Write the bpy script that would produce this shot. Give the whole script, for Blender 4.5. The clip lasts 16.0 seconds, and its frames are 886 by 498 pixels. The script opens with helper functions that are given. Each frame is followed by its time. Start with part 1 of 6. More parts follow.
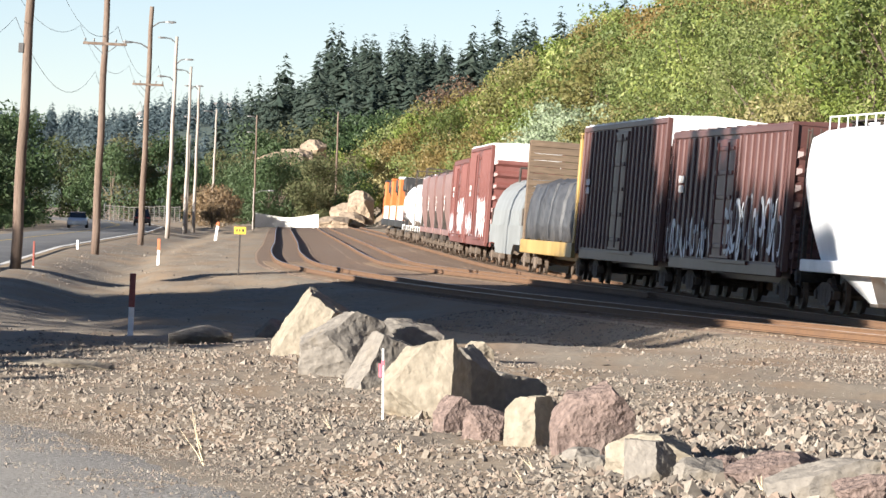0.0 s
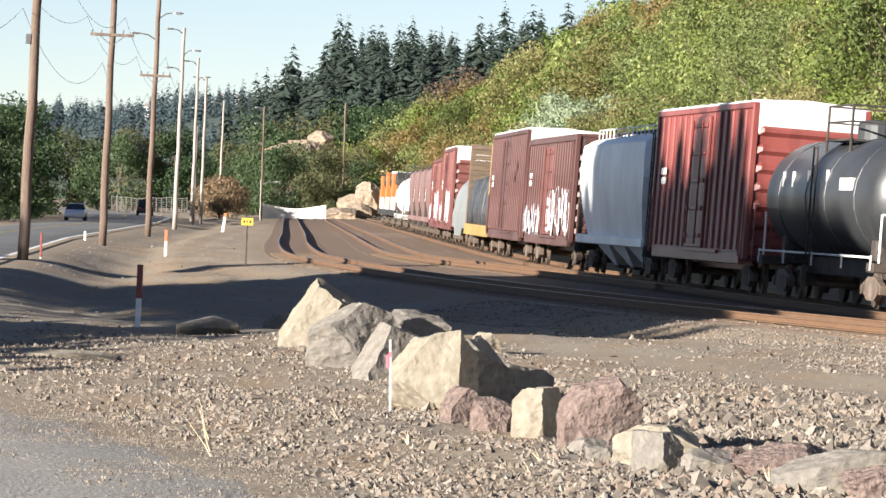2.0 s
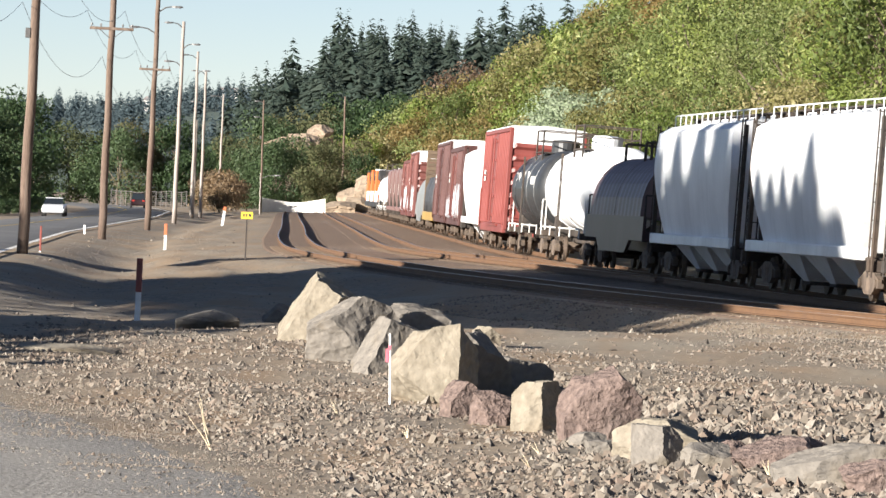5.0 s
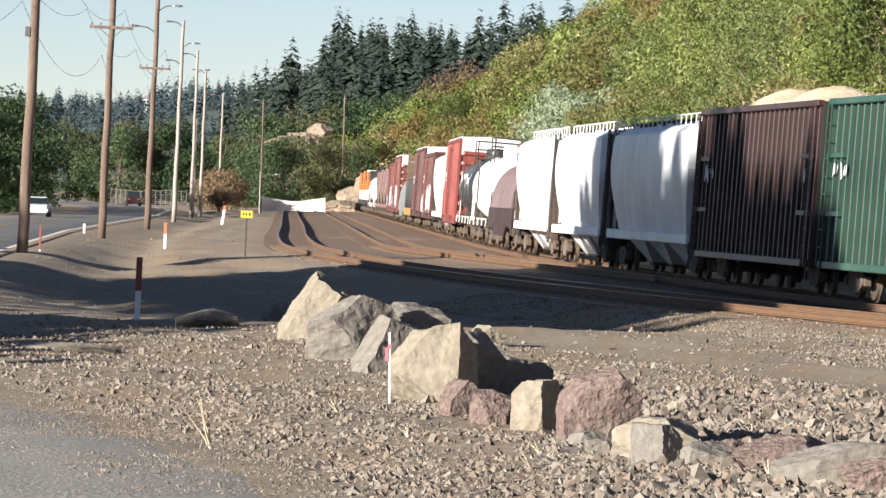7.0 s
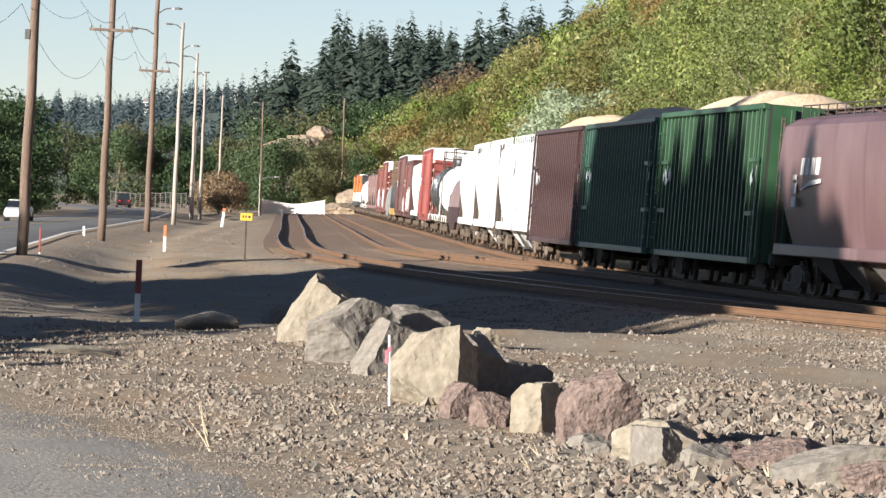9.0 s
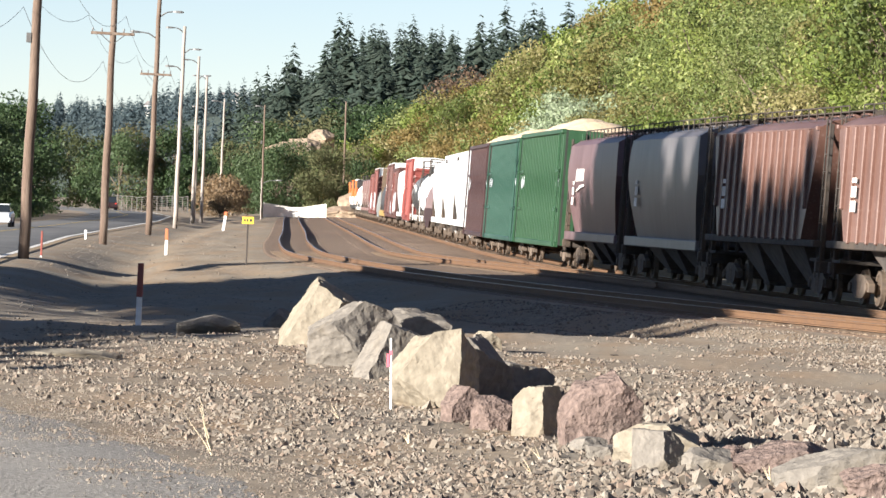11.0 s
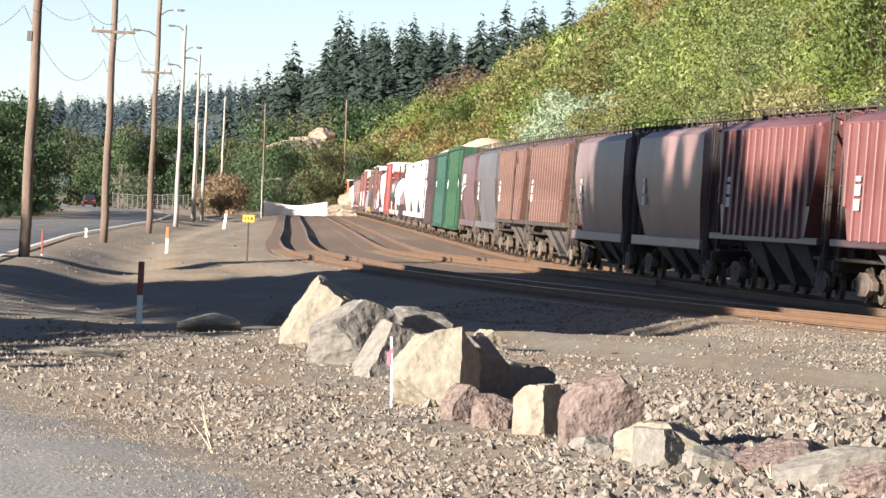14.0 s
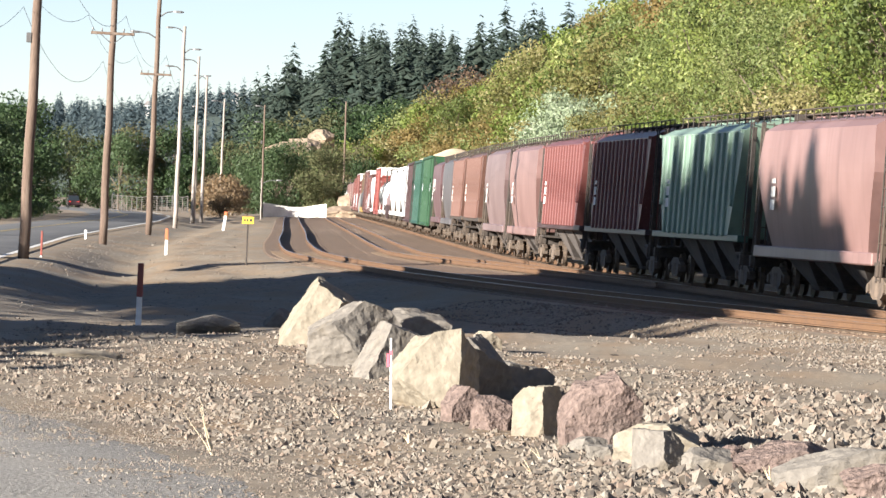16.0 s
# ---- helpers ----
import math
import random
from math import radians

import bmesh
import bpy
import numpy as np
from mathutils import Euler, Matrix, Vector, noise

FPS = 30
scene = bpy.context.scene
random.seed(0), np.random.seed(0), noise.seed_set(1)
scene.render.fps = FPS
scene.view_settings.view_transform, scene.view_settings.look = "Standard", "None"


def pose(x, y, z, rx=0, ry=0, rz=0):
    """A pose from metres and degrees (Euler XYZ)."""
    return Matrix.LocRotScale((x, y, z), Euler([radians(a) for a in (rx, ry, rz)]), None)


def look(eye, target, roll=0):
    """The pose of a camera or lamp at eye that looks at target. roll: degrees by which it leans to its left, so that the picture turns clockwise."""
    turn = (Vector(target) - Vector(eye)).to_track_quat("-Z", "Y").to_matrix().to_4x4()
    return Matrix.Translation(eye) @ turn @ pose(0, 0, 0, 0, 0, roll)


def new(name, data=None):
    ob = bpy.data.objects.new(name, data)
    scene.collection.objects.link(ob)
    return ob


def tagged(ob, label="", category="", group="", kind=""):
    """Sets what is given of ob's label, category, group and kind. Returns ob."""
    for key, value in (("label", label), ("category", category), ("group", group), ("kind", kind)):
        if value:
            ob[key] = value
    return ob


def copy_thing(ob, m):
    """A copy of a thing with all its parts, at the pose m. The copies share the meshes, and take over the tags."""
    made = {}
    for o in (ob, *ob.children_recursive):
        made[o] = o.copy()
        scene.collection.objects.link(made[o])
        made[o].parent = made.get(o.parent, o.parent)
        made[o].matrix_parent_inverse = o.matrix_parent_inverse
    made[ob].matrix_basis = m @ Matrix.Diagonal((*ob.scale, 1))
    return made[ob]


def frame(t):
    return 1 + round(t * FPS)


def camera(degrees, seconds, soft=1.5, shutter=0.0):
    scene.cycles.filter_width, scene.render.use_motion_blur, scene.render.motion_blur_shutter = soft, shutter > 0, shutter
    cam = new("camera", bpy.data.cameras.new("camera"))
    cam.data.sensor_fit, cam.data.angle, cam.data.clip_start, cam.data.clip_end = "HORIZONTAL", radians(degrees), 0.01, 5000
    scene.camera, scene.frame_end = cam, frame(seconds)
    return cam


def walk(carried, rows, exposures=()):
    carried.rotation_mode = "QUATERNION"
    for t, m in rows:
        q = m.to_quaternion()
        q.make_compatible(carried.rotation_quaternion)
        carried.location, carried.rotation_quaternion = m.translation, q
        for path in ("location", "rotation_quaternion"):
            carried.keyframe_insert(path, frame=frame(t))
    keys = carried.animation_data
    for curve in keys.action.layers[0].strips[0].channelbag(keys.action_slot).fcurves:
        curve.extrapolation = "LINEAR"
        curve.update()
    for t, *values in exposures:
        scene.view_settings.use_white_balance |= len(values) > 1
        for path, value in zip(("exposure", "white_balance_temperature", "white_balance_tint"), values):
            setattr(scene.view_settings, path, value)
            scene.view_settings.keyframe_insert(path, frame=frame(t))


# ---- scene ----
# ---- camera: it stands on a tripod and only pans and tilts a little ----
F = 8764.0
EYE = Vector((0.0, 0.0, 2.3))
cam = camera(2 * math.degrees(math.atan(784 / F)), 16.0, soft=1.5)


def aim(dx, dy, roll=1.5):
    """The camera's pose when its picture is shifted dx to the right and dy down."""
    yaw = math.degrees(dx / F)
    pitch = math.degrees((dy - 96.0) / F)
    return pose(EYE.x, EYE.y, EYE.z, 90 + pitch, 0, yaw) @ pose(0, 0, 0, 0, 0, roll)


DRIFT = [(0, -11, 29), (0.5, -6, 25), (1, 0, 21.5), (1.5, 0.5, 17), (2, 1.5, 13), (2.5, 2, 9.5), (3, 2, 7.5), (3.5, 1.5, 6),
         (4, 1.5, 4.5), (5, 0.5, 2), (6.5, -1.5, 0), (7, 0, 0), (7.5, -1.5, 0), (8, -2, 2), (8.5, -0.5, 4), (9, -0.5, 4.5), (10.2, 1.5, 8.5),
         (11.5, 3, 11), (12, 3.5, 10), (12.5, 3.5, 9.5), (13, 3.5, 9), (13.5, 3.5, 8), (14, 3.5, 7.5), (14.5, 3.5, 8),
         (15, 3.5, 8), (15.5, 3.5, 9.5), (16, 2.5, 10.5)]
EXPOSURE = 1.62
walk(cam, [(t, aim(dx, dy)) for t, dx, dy in DRIFT],
     [(t, EXPOSURE + e) for t, e in ((0, 0.0), (2, -0.05), (4, -0.15), (7, -0.28), (9, -0.28), (10.2, -0.15), (11.5, 0.0), (13, 0.05), (16, 0.08))])

# ---- light ----
SUN_AZ, SUN_EL = 50.0, 16.0          # degrees to the left of straight behind the camera; above the horizon
world = bpy.data.worlds.new("sky")
scene.world = world
world.use_nodes = True
wn = world.node_tree
sky = wn.nodes.new("ShaderNodeTexSky")
sky.sky_type, sky.sun_disc = "NISHITA", False
sky.sun_elevation, sky.sun_rotation = radians(SUN_EL), radians(180 + SUN_AZ)
sky.air_density, sky.dust_density, sky.ozone_density = 0.6, 0.0, 2.0
tint = wn.nodes.new("ShaderNodeMix")
tint.data_type, tint.blend_type = "RGBA", "MULTIPLY"
tint.inputs[0].default_value = 1.0
tint.inputs[7].default_value = (1.1, 0.96, 0.93, 1)
wn.links.new(sky.outputs[0], tint.inputs[6])
wn.links.new(tint.outputs[2], wn.nodes["Background"].inputs[0])
wn.nodes["Background"].inputs[1].default_value = 0.047
to_sun = Vector((-math.sin(radians(SUN_AZ)) * math.cos(radians(SUN_EL)), -math.cos(radians(SUN_AZ)) * math.cos(radians(SUN_EL)), math.sin(radians(SUN_EL))))
sun = new("sun", bpy.data.lights.new("sun", "SUN"))
sun.data.energy, sun.data.angle, sun.data.color = 5.0, radians(0.6), (1.0, 0.94, 0.86)
sun.matrix_world = look(to_sun * 100, (0, 0, 0))

# ---- materials ----
def nodes_of(name):
    m = bpy.data.materials.new(name)
    m.use_nodes = True
    nt = m.node_tree
    return m, nt, nt.nodes["Principled BSDF"]


def nd(nt, kind, **values):
    n = nt.nodes.new("ShaderNode" + kind)
    for key, value in values.items():
        n.inputs[key].default_value = value
    return n


def mixed(nt, fac, a, b):
    """A colour mix; a and b are colours or sockets."""
    m = nt.nodes.new("ShaderNodeMix")
    m.data_type = "RGBA"
    if isinstance(fac, float):
        m.inputs[0].default_value = fac
    else:
        nt.links.new(fac, m.inputs[0])
    for k, c in ((6, a), (7, b)):
        if isinstance(c, tuple):
            m.inputs[k].default_value = (*c, 1)
        else:
            nt.links.new(c, m.inputs[k])
    return m.outputs[2]


def ramp(nt, fac, lo, hi):
    r = nt.nodes.new("ShaderNodeMapRange")
    r.inputs[1].default_value, r.inputs[2].default_value = lo, hi
    nt.links.new(fac, r.inputs[0])
    return r.outputs[0]


def noise_of(nt, scale, detail=4.0, stretch=(1, 1, 1), space="Object"):
    tc = nt.nodes.new("ShaderNodeTexCoord")
    mp = nt.nodes.new("ShaderNodeMapping")
    mp.inputs["Scale"].default_value = stretch
    nt.links.new(tc.outputs[space], mp.inputs[0])
    n = nd(nt, "TexNoise", Scale=scale, Detail=detail)
    nt.links.new(mp.outputs[0], n.inputs[0])
    return n.outputs["Fac"]


def bumped(nt, bsdf, fac, strength, distance):
    b = nd(nt, "Bump", Strength=strength, Distance=distance)
    nt.links.new(fac, b.inputs["Height"])
    nt.links.new(b.outputs[0], bsdf.inputs["Normal"])


def surface(name, a, b, fine, coarse, dirt, rough=0.85, metal=0.0, bump=0.3, dist=0.02, stretch=(1, 1, 1), space="Object", dirt_amount=0.6):
    """Two tones in fine grain, and dirt in larger patches."""
    m, nt, p = nodes_of(name)
    f = noise_of(nt, fine, 5.0, stretch, space)
    c = noise_of(nt, coarse, 3.0, stretch, space)
    col = mixed(nt, ramp(nt, f, 0.35, 0.65), a, b)
    k = nd(nt, "Math")
    k.operation = "MULTIPLY"
    nt.links.new(ramp(nt, c, 0.45, 0.7), k.inputs[0])
    k.inputs[1].default_value = dirt_amount
    col = mixed(nt, k.outputs[0], col, dirt)
    nt.links.new(col, p.inputs["Base Color"])
    p.inputs["Roughness"].default_value, p.inputs["Metallic"].default_value = rough, metal
    bumped(nt, p, f, bump, dist)
    return m


def paint(name, colour, rust=(0.12, 0.05, 0.03), amount=0.35, rough=0.42, streak=0.5):
    """Weathered rolling-stock paint: vertical run-off streaks, faded patches and rust."""
    m, nt, p = nodes_of(name)
    s = noise_of(nt, 2.2, 4.0, (1, 1.2, 0.07))
    c = noise_of(nt, 0.5, 4.0)
    g = noise_of(nt, 14.0, 5.0)
    fade = tuple(min(1.0, v * 1.25 + 0.02) for v in colour)
    dark = tuple(v * 0.55 for v in colour)
    col = mixed(nt, ramp(nt, c, 0.35, 0.7), colour, fade)
    k = nd(nt, "Math")
    k.operation = "MULTIPLY"
    nt.links.new(ramp(nt, s, 0.5, 0.75), k.inputs[0])
    k.inputs[1].default_value = streak
    col = mixed(nt, k.outputs[0], col, dark)
    j = nd(nt, "Math")
    j.operation = "MULTIPLY"
    nt.links.new(ramp(nt, g, 0.56, 0.72), j.inputs[0])
    j.inputs[1].default_value = amount
    col = mixed(nt, j.outputs[0], col, rust)
    nt.links.new(col, p.inputs["Base Color"])
    p.inputs["Roughness"].default_value = rough
    bumped(nt, p, c, 0.15, 0.03)
    return m


def leafage(name, tones, rough=0.55):
    """Foliage: each leaf takes its tone at random, each tree leans to one of them."""
    m, nt, p = nodes_of(name)
    geo = nt.nodes.new("ShaderNodeNewGeometry")
    info = nt.nodes.new("ShaderNodeObjectInfo")
    cr = nt.nodes.new("ShaderNodeValToRGB")
    els = cr.color_ramp.elements
    while len(els) < len(tones):
        els.new(0.5)
    for i, t in enumerate(tones):
        els[i].position = i / (len(tones) - 1)
        els[i].color = (*t, 1)
    w = nd(nt, "Math")
    w.operation = "MULTIPLY_ADD"
    nt.links.new(geo.outputs["Random Per Island"], w.inputs[0])
    w.inputs[1].default_value = 0.42
    half = nd(nt, "Math")
    half.operation = "MULTIPLY"
    nt.links.new(info.outputs["Random"], half.inputs[0])
    half.inputs[1].default_value = 0.58
    nt.links.new(half.outputs[0], w.inputs[2])
    nt.links.new(w.outputs[0], cr.inputs[0])
    nt.links.new(cr.outputs[0], p.inputs["Base Color"])
    p.inputs["Roughness"].default_value = rough
    p.inputs["Specular IOR Level"].default_value = 0.3 if rough < 0.7 else 0.1
    tr = nt.nodes.new("ShaderNodeBsdfTranslucent")
    nt.links.new(cr.outputs[0], tr.inputs[0])
    mx = nt.nodes.new("ShaderNodeMixShader")
    mx.inputs[0].default_value = 0.34
    nt.links.new(p.outputs[0], mx.inputs[1])
    nt.links.new(tr.outputs[0], mx.inputs[2])
    nt.links.new(mx.outputs[0], nt.nodes["Material Output"].inputs[0])
    return m


def rock_paint(name, a, b, stain, grain=9.0, relief=0.5):
    m, nt, p = nodes_of(name)
    info = nt.nodes.new("ShaderNodeObjectInfo")
    f = noise_of(nt, grain, 8.0)
    c = noise_of(nt, 1.7, 5.0)
    col = mixed(nt, ramp(nt, f, 0.3, 0.7), a, b)
    col = mixed(nt, ramp(nt, c, 0.5, 0.75), col, stain)
    nt.links.new(col, p.inputs["Base Color"])
    p.inputs["Roughness"].default_value = 0.9
    bumped(nt, p, f, relief, 0.06)
    return m


def pebbles(name, tones):
    """Loose stones, each with a tone of its own."""
    m, nt, p = nodes_of(name)
    geo = nt.nodes.new("ShaderNodeNewGeometry")
    cr = nt.nodes.new("ShaderNodeValToRGB")
    els = cr.color_ramp.elements
    while len(els) < len(tones):
        els.new(0.5)
    for i, t in enumerate(tones):
        els[i].position = i / (len(tones) - 1)
        els[i].color = (*t, 1)
    nt.links.new(geo.outputs["Random Per Island"], cr.inputs[0])
    f = noise_of(nt, 30.0, 4.0)
    col = mixed(nt, ramp(nt, f, 0.4, 0.8), cr.outputs[0], (0.16, 0.13, 0.1))
    nt.links.new(col, p.inputs["Base Color"])
    p.inputs["Roughness"].default_value = 0.9
    return m


def ground_paint():
    """Dry earth: grey dust, tan silt and rust-brown stain in patches."""
    m, nt, p = nodes_of("dry_earth")
    f = noise_of(nt, 5.0, 8.0)
    c = noise_of(nt, 0.16, 5.0)
    d = noise_of(nt, 0.6, 5.0, (1, 0.25, 1))
    col = mixed(nt, ramp(nt, f, 0.3, 0.7), (0.15, 0.118, 0.085), (0.29, 0.235, 0.17))
    col = mixed(nt, ramp(nt, c, 0.45, 0.65), col, (0.27, 0.225, 0.165))
    col = mixed(nt, ramp(nt, d, 0.42, 0.68), col, (0.25, 0.172, 0.102))
    nt.links.new(col, p.inputs["Base Color"])
    p.inputs["Roughness"].default_value = 0.95
    bumped(nt, p, f, 0.6, 0.05)
    return m


EARTH = ground_paint()
BALLAST = surface("ballast_bed", (0.085, 0.056, 0.038), (0.23, 0.152, 0.098), 7.0, 0.35, (0.2, 0.122, 0.07), 0.95, 0, 0.8, 0.05)
LANE = surface("gravel_lane", (0.15, 0.138, 0.12), (0.36, 0.335, 0.298), 22.0, 0.5, (0.3, 0.275, 0.24), 0.95, 0, 0.8, 0.03)
ASPHALT = surface("asphalt", (0.10, 0.1, 0.1), (0.15, 0.145, 0.14), 12.0, 0.15, (0.19, 0.18, 0.165), 0.85, 0, 0.2, 0.01)
LINE_WHITE = surface("road_paint_white", (0.75, 0.74, 0.7), (0.62, 0.6, 0.56), 6.0, 0.8, (0.4, 0.38, 0.35), 0.8, 0, 0.1, 0.01)
LINE_YELLOW = surface("road_paint_yellow", (0.6, 0.42, 0.06), (0.5, 0.36, 0.08), 6.0, 0.8, (0.3, 0.25, 0.15), 0.8, 0, 0.1, 0.01)
RAIL = surface("rusty_rail", (0.12, 0.066, 0.036), (0.18, 0.1, 0.052), 20.0, 2.0, (0.11, 0.065, 0.042), 0.75, 0.2, 0.2, 0.01)
RAIL_TOP = surface("worn_rail_head", (0.5, 0.46, 0.43), (0.38, 0.33, 0.29), 30.0, 1.0, (0.28, 0.2, 0.14), 0.3, 0.9, 0.05, 0.005)
TIE = surface("tie_wood", (0.1, 0.072, 0.05), (0.17, 0.12, 0.08), 8.0, 1.0, (0.2, 0.135, 0.085), 0.95, 0, 0.5, 0.02, (1, 6, 6))
POLE = surface("pole_wood", (0.085, 0.055, 0.04), (0.16, 0.11, 0.08), 6.0, 0.6, (0.24, 0.19, 0.15), 0.85, 0, 0.5, 0.02, (8, 8, 0.5))
POLE_GREY = surface("galvanised_pole", (0.3, 0.26, 0.23), (0.37, 0.33, 0.29), 4.0, 0.6, (0.24, 0.2, 0.17), 0.7, 0.1, 0.2, 0.01, (6, 6, 0.6))
BARK = surface("bark", (0.1, 0.075, 0.055), (0.19, 0.15, 0.11), 9.0, 1.5, (0.08, 0.06, 0.045), 0.9, 0, 0.7, 0.03, (1, 1, 0.3))
WIRE = surface("wire_black", (0.06, 0.06, 0.065), (0.09, 0.09, 0.09), 5.0, 1.0, (0.1, 0.1, 0.1), 0.6)
CONCRETE = surface("pale_concrete", (0.72, 0.7, 0.65), (0.8, 0.78, 0.74), 3.0, 0.4, (0.55, 0.52, 0.46), 0.9, 0, 0.3, 0.02)
CLAY = surface("clay_bank", (0.24, 0.18, 0.125), (0.34, 0.265, 0.19), 1.2, 0.35, (0.24, 0.17, 0.11), 0.95, 0, 0.8, 0.4)
HILL = surface("hill_soil", (0.06, 0.07, 0.025), (0.12, 0.12, 0.04), 0.8, 0.1, (0.14, 0.1, 0.04), 0.95, 0, 0.8, 0.3)
# the far hill's distance haze is put into this colour
HAZE_HILL = surface("haze_tinted_hill", (0.06, 0.085, 0.07), (0.08, 0.11, 0.085), 0.05, 0.01, (0.1, 0.12, 0.1), 0.95, 0, 0.5, 2.0)
STEEL_DARK = surface("grimy_steel", (0.035, 0.03, 0.027), (0.07, 0.058, 0.05), 6.0, 1.0, (0.11, 0.075, 0.05), 0.8, 0.2, 0.3, 0.01)
TRUCK_STEEL = surface("truck_steel", (0.09, 0.07, 0.055), (0.16, 0.12, 0.09), 5.0, 1.0, (0.2, 0.14, 0.09), 0.85, 0.1, 0.3, 0.01)
WHEEL_STEEL = surface("wheel_steel", (0.13, 0.1, 0.08), (0.2, 0.15, 0.11), 6.0, 1.0, (0.1, 0.08, 0.06), 0.6, 0.5, 0.2, 0.01)

# ---- mesh tools ----
class Shape:
    """Gathers vertices and faces, and makes one mesh of them."""

    def __init__(self):
        self.v, self.f = [], []

    def add(self, verts, faces):
        n = len(self.v)
        self.v += [tuple(p) for p in verts]
        self.f += [tuple(i + n for i in q) for q in faces]
        return self

    def box(self, x0, x1, y0, y1, z0, z1, b=0.0):
        """A box; with b its long edges are bevelled."""
        if b <= 0:
            v = [(x, y, z) for z in (z0, z1) for x, y in ((x0, y0), (x1, y0), (x1, y1), (x0, y1))]
            return self.add(v, [(3, 2, 1, 0), (4, 5, 6, 7), (0, 1, 5, 4), (1, 2, 6, 5), (2, 3, 7, 6), (3, 0, 4, 7)])
        ring = [(x0 + b, y0), (x1 - b, y0), (x1, y0 + b), (x1, y1 - b), (x1 - b, y1), (x0 + b, y1), (x0, y1 - b), (x0, y0 + b)]
        inner = [(min(max(x, x0 + b), x1 - b), min(max(y, y0 + b), y1 - b)) for x, y in ring]
        v = [(x, y, z0) for x, y in inner] + [(x, y, z0 + b) for x, y in ring] + [(x, y, z1 - b) for x, y in ring] + [(x, y, z1) for x, y in inner]
        f = [tuple(range(7, -1, -1)), tuple(range(24, 32))]
        for k in range(3):
            f += [(k * 8 + i, k * 8 + (i + 1) % 8, k * 8 + 8 + (i + 1) % 8, k * 8 + 8 + i) for i in range(8)]
        return self.add(v, f)

    def tube(self, a, b, r0, r1=None, n=8):
        a, b = Vector(a), Vector(b)
        r1 = r0 if r1 is None else r1
        q = (b - a).to_track_quat("Z", "Y").to_matrix()
        v = []
        for c, r in ((a, r0), (b, r1)):
            v += [c + q @ Vector((r * math.cos(2 * math.pi * i / n), r * math.sin(2 * math.pi * i / n), 0)) for i in range(n)]
        return self.add(v, [(i, (i + 1) % n, n + (i + 1) % n, n + i) for i in range(n)] + [tuple(range(n - 1, -1, -1)), tuple(range(n, 2 * n))])

    def loft(self, rings, closed=True, caps=True):
        """Joins rings of equally many points."""
        n = len(rings[0])
        v = [p for r in rings for p in r]
        f = []
        for k in range(len(rings) - 1):
            for i in range(n if closed else n - 1):
                j = (i + 1) % n
                f.append((k * n + i, k * n + j, (k + 1) * n + j, (k + 1) * n + i))
        if caps and closed:
            f += [tuple(range(n - 1, -1, -1)), tuple(range((len(rings) - 1) * n, len(rings) * n))]
        return self.add(v, f)

    def mesh(self, name, material, smooth=False):
        me = bpy.data.meshes.new(name)
        me.from_pydata(self.v, [], self.f)
        bm = bmesh.new()
        bm.from_mesh(me)
        bmesh.ops.recalc_face_normals(bm, faces=bm.faces)
        bm.to_mesh(me)
        bm.free()
        me.materials.append(material)
        if smooth:
            me.shade_smooth()
        return me


def part(name, shape, material, parent, label="", smooth=False, at=None):
    """One mesh object under a thing or a part."""
    ob = new(name, shape if isinstance(shape, bpy.types.Mesh) else shape.mesh(name, material, smooth))
    ob.parent = parent
    if at is not None:
        ob.matrix_basis = at
    return tagged(ob, label)


def leaves_mesh(name, corners, material):
    """A mesh of loose leaves from an (n, corners, 3) array."""
    n, k = corners.shape[:2]
    me = bpy.data.meshes.new(name)
    me.vertices.add(n * k)
    me.vertices.foreach_set("co", np.asarray(corners, np.float32).ravel())
    me.loops.add(n * k)
    me.loops.foreach_set("vertex_index", np.arange(n * k, dtype=np.int32))
    me.polygons.add(n)
    me.polygons.foreach_set("loop_start", np.arange(0, n * k, k, dtype=np.int32))
    me.update(calc_edges=True)
    me.materials.append(material)
    return me


def grid_mesh(name, xs, ys, height, material):
    """A sheet over a grid; height takes arrays."""
    X, Y = np.meshgrid(xs, ys)
    Z = height(X, Y)
    nx, ny = len(xs), len(ys)
    i = (np.arange(ny - 1)[:, None] * nx + np.arange(nx - 1)[None]).ravel()
    f = np.stack([i, i + 1, i + nx + 1, i + nx], 1)
    me = bpy.data.meshes.new(name)
    me.vertices.add(nx * ny)
    me.vertices.foreach_set("co", np.stack([X, Y, Z], -1).astype(np.float32).ravel())
    me.loops.add(len(f) * 4)
    me.loops.foreach_set("vertex_index", f.astype(np.int32).ravel())
    me.polygons.add(len(f))
    me.polygons.foreach_set("loop_start", np.arange(0, len(f) * 4, 4, dtype=np.int32))
    me.update(calc_edges=True)
    me.shade_smooth()
    me.materials.append(material)
    return me


# ---- plan ----
# The main line: heading (to the left of +y) along its length; 0 is where it lies 12 m beside the camera's axis.
SS = np.linspace(-420, 900, 1321)
_h = 0.14238 - 1.134e-3 * SS + 2.6325e-6 * SS * SS
_h = np.where(SS < -40, 0.19197 + 0.0009 * (-40 - SS), _h)
_h = np.where(SS > 147, 0.0325, _h)
_x = np.concatenate([[0], np.cumsum(-(np.sin(_h[1:]) + np.sin(_h[:-1])) / 2 * np.diff(SS))])
_y = np.concatenate([[0], np.cumsum((np.cos(_h[1:]) + np.cos(_h[:-1])) / 2 * np.diff(SS))])
LX = _x - np.interp(0, SS, _x) + 12.05 + 1.5
LY = _y - np.interp(0, SS, _y) + 96.97


def main_at(s):
    return np.interp(s, SS, LX), np.interp(s, SS, LY), np.interp(s, SS, _h)


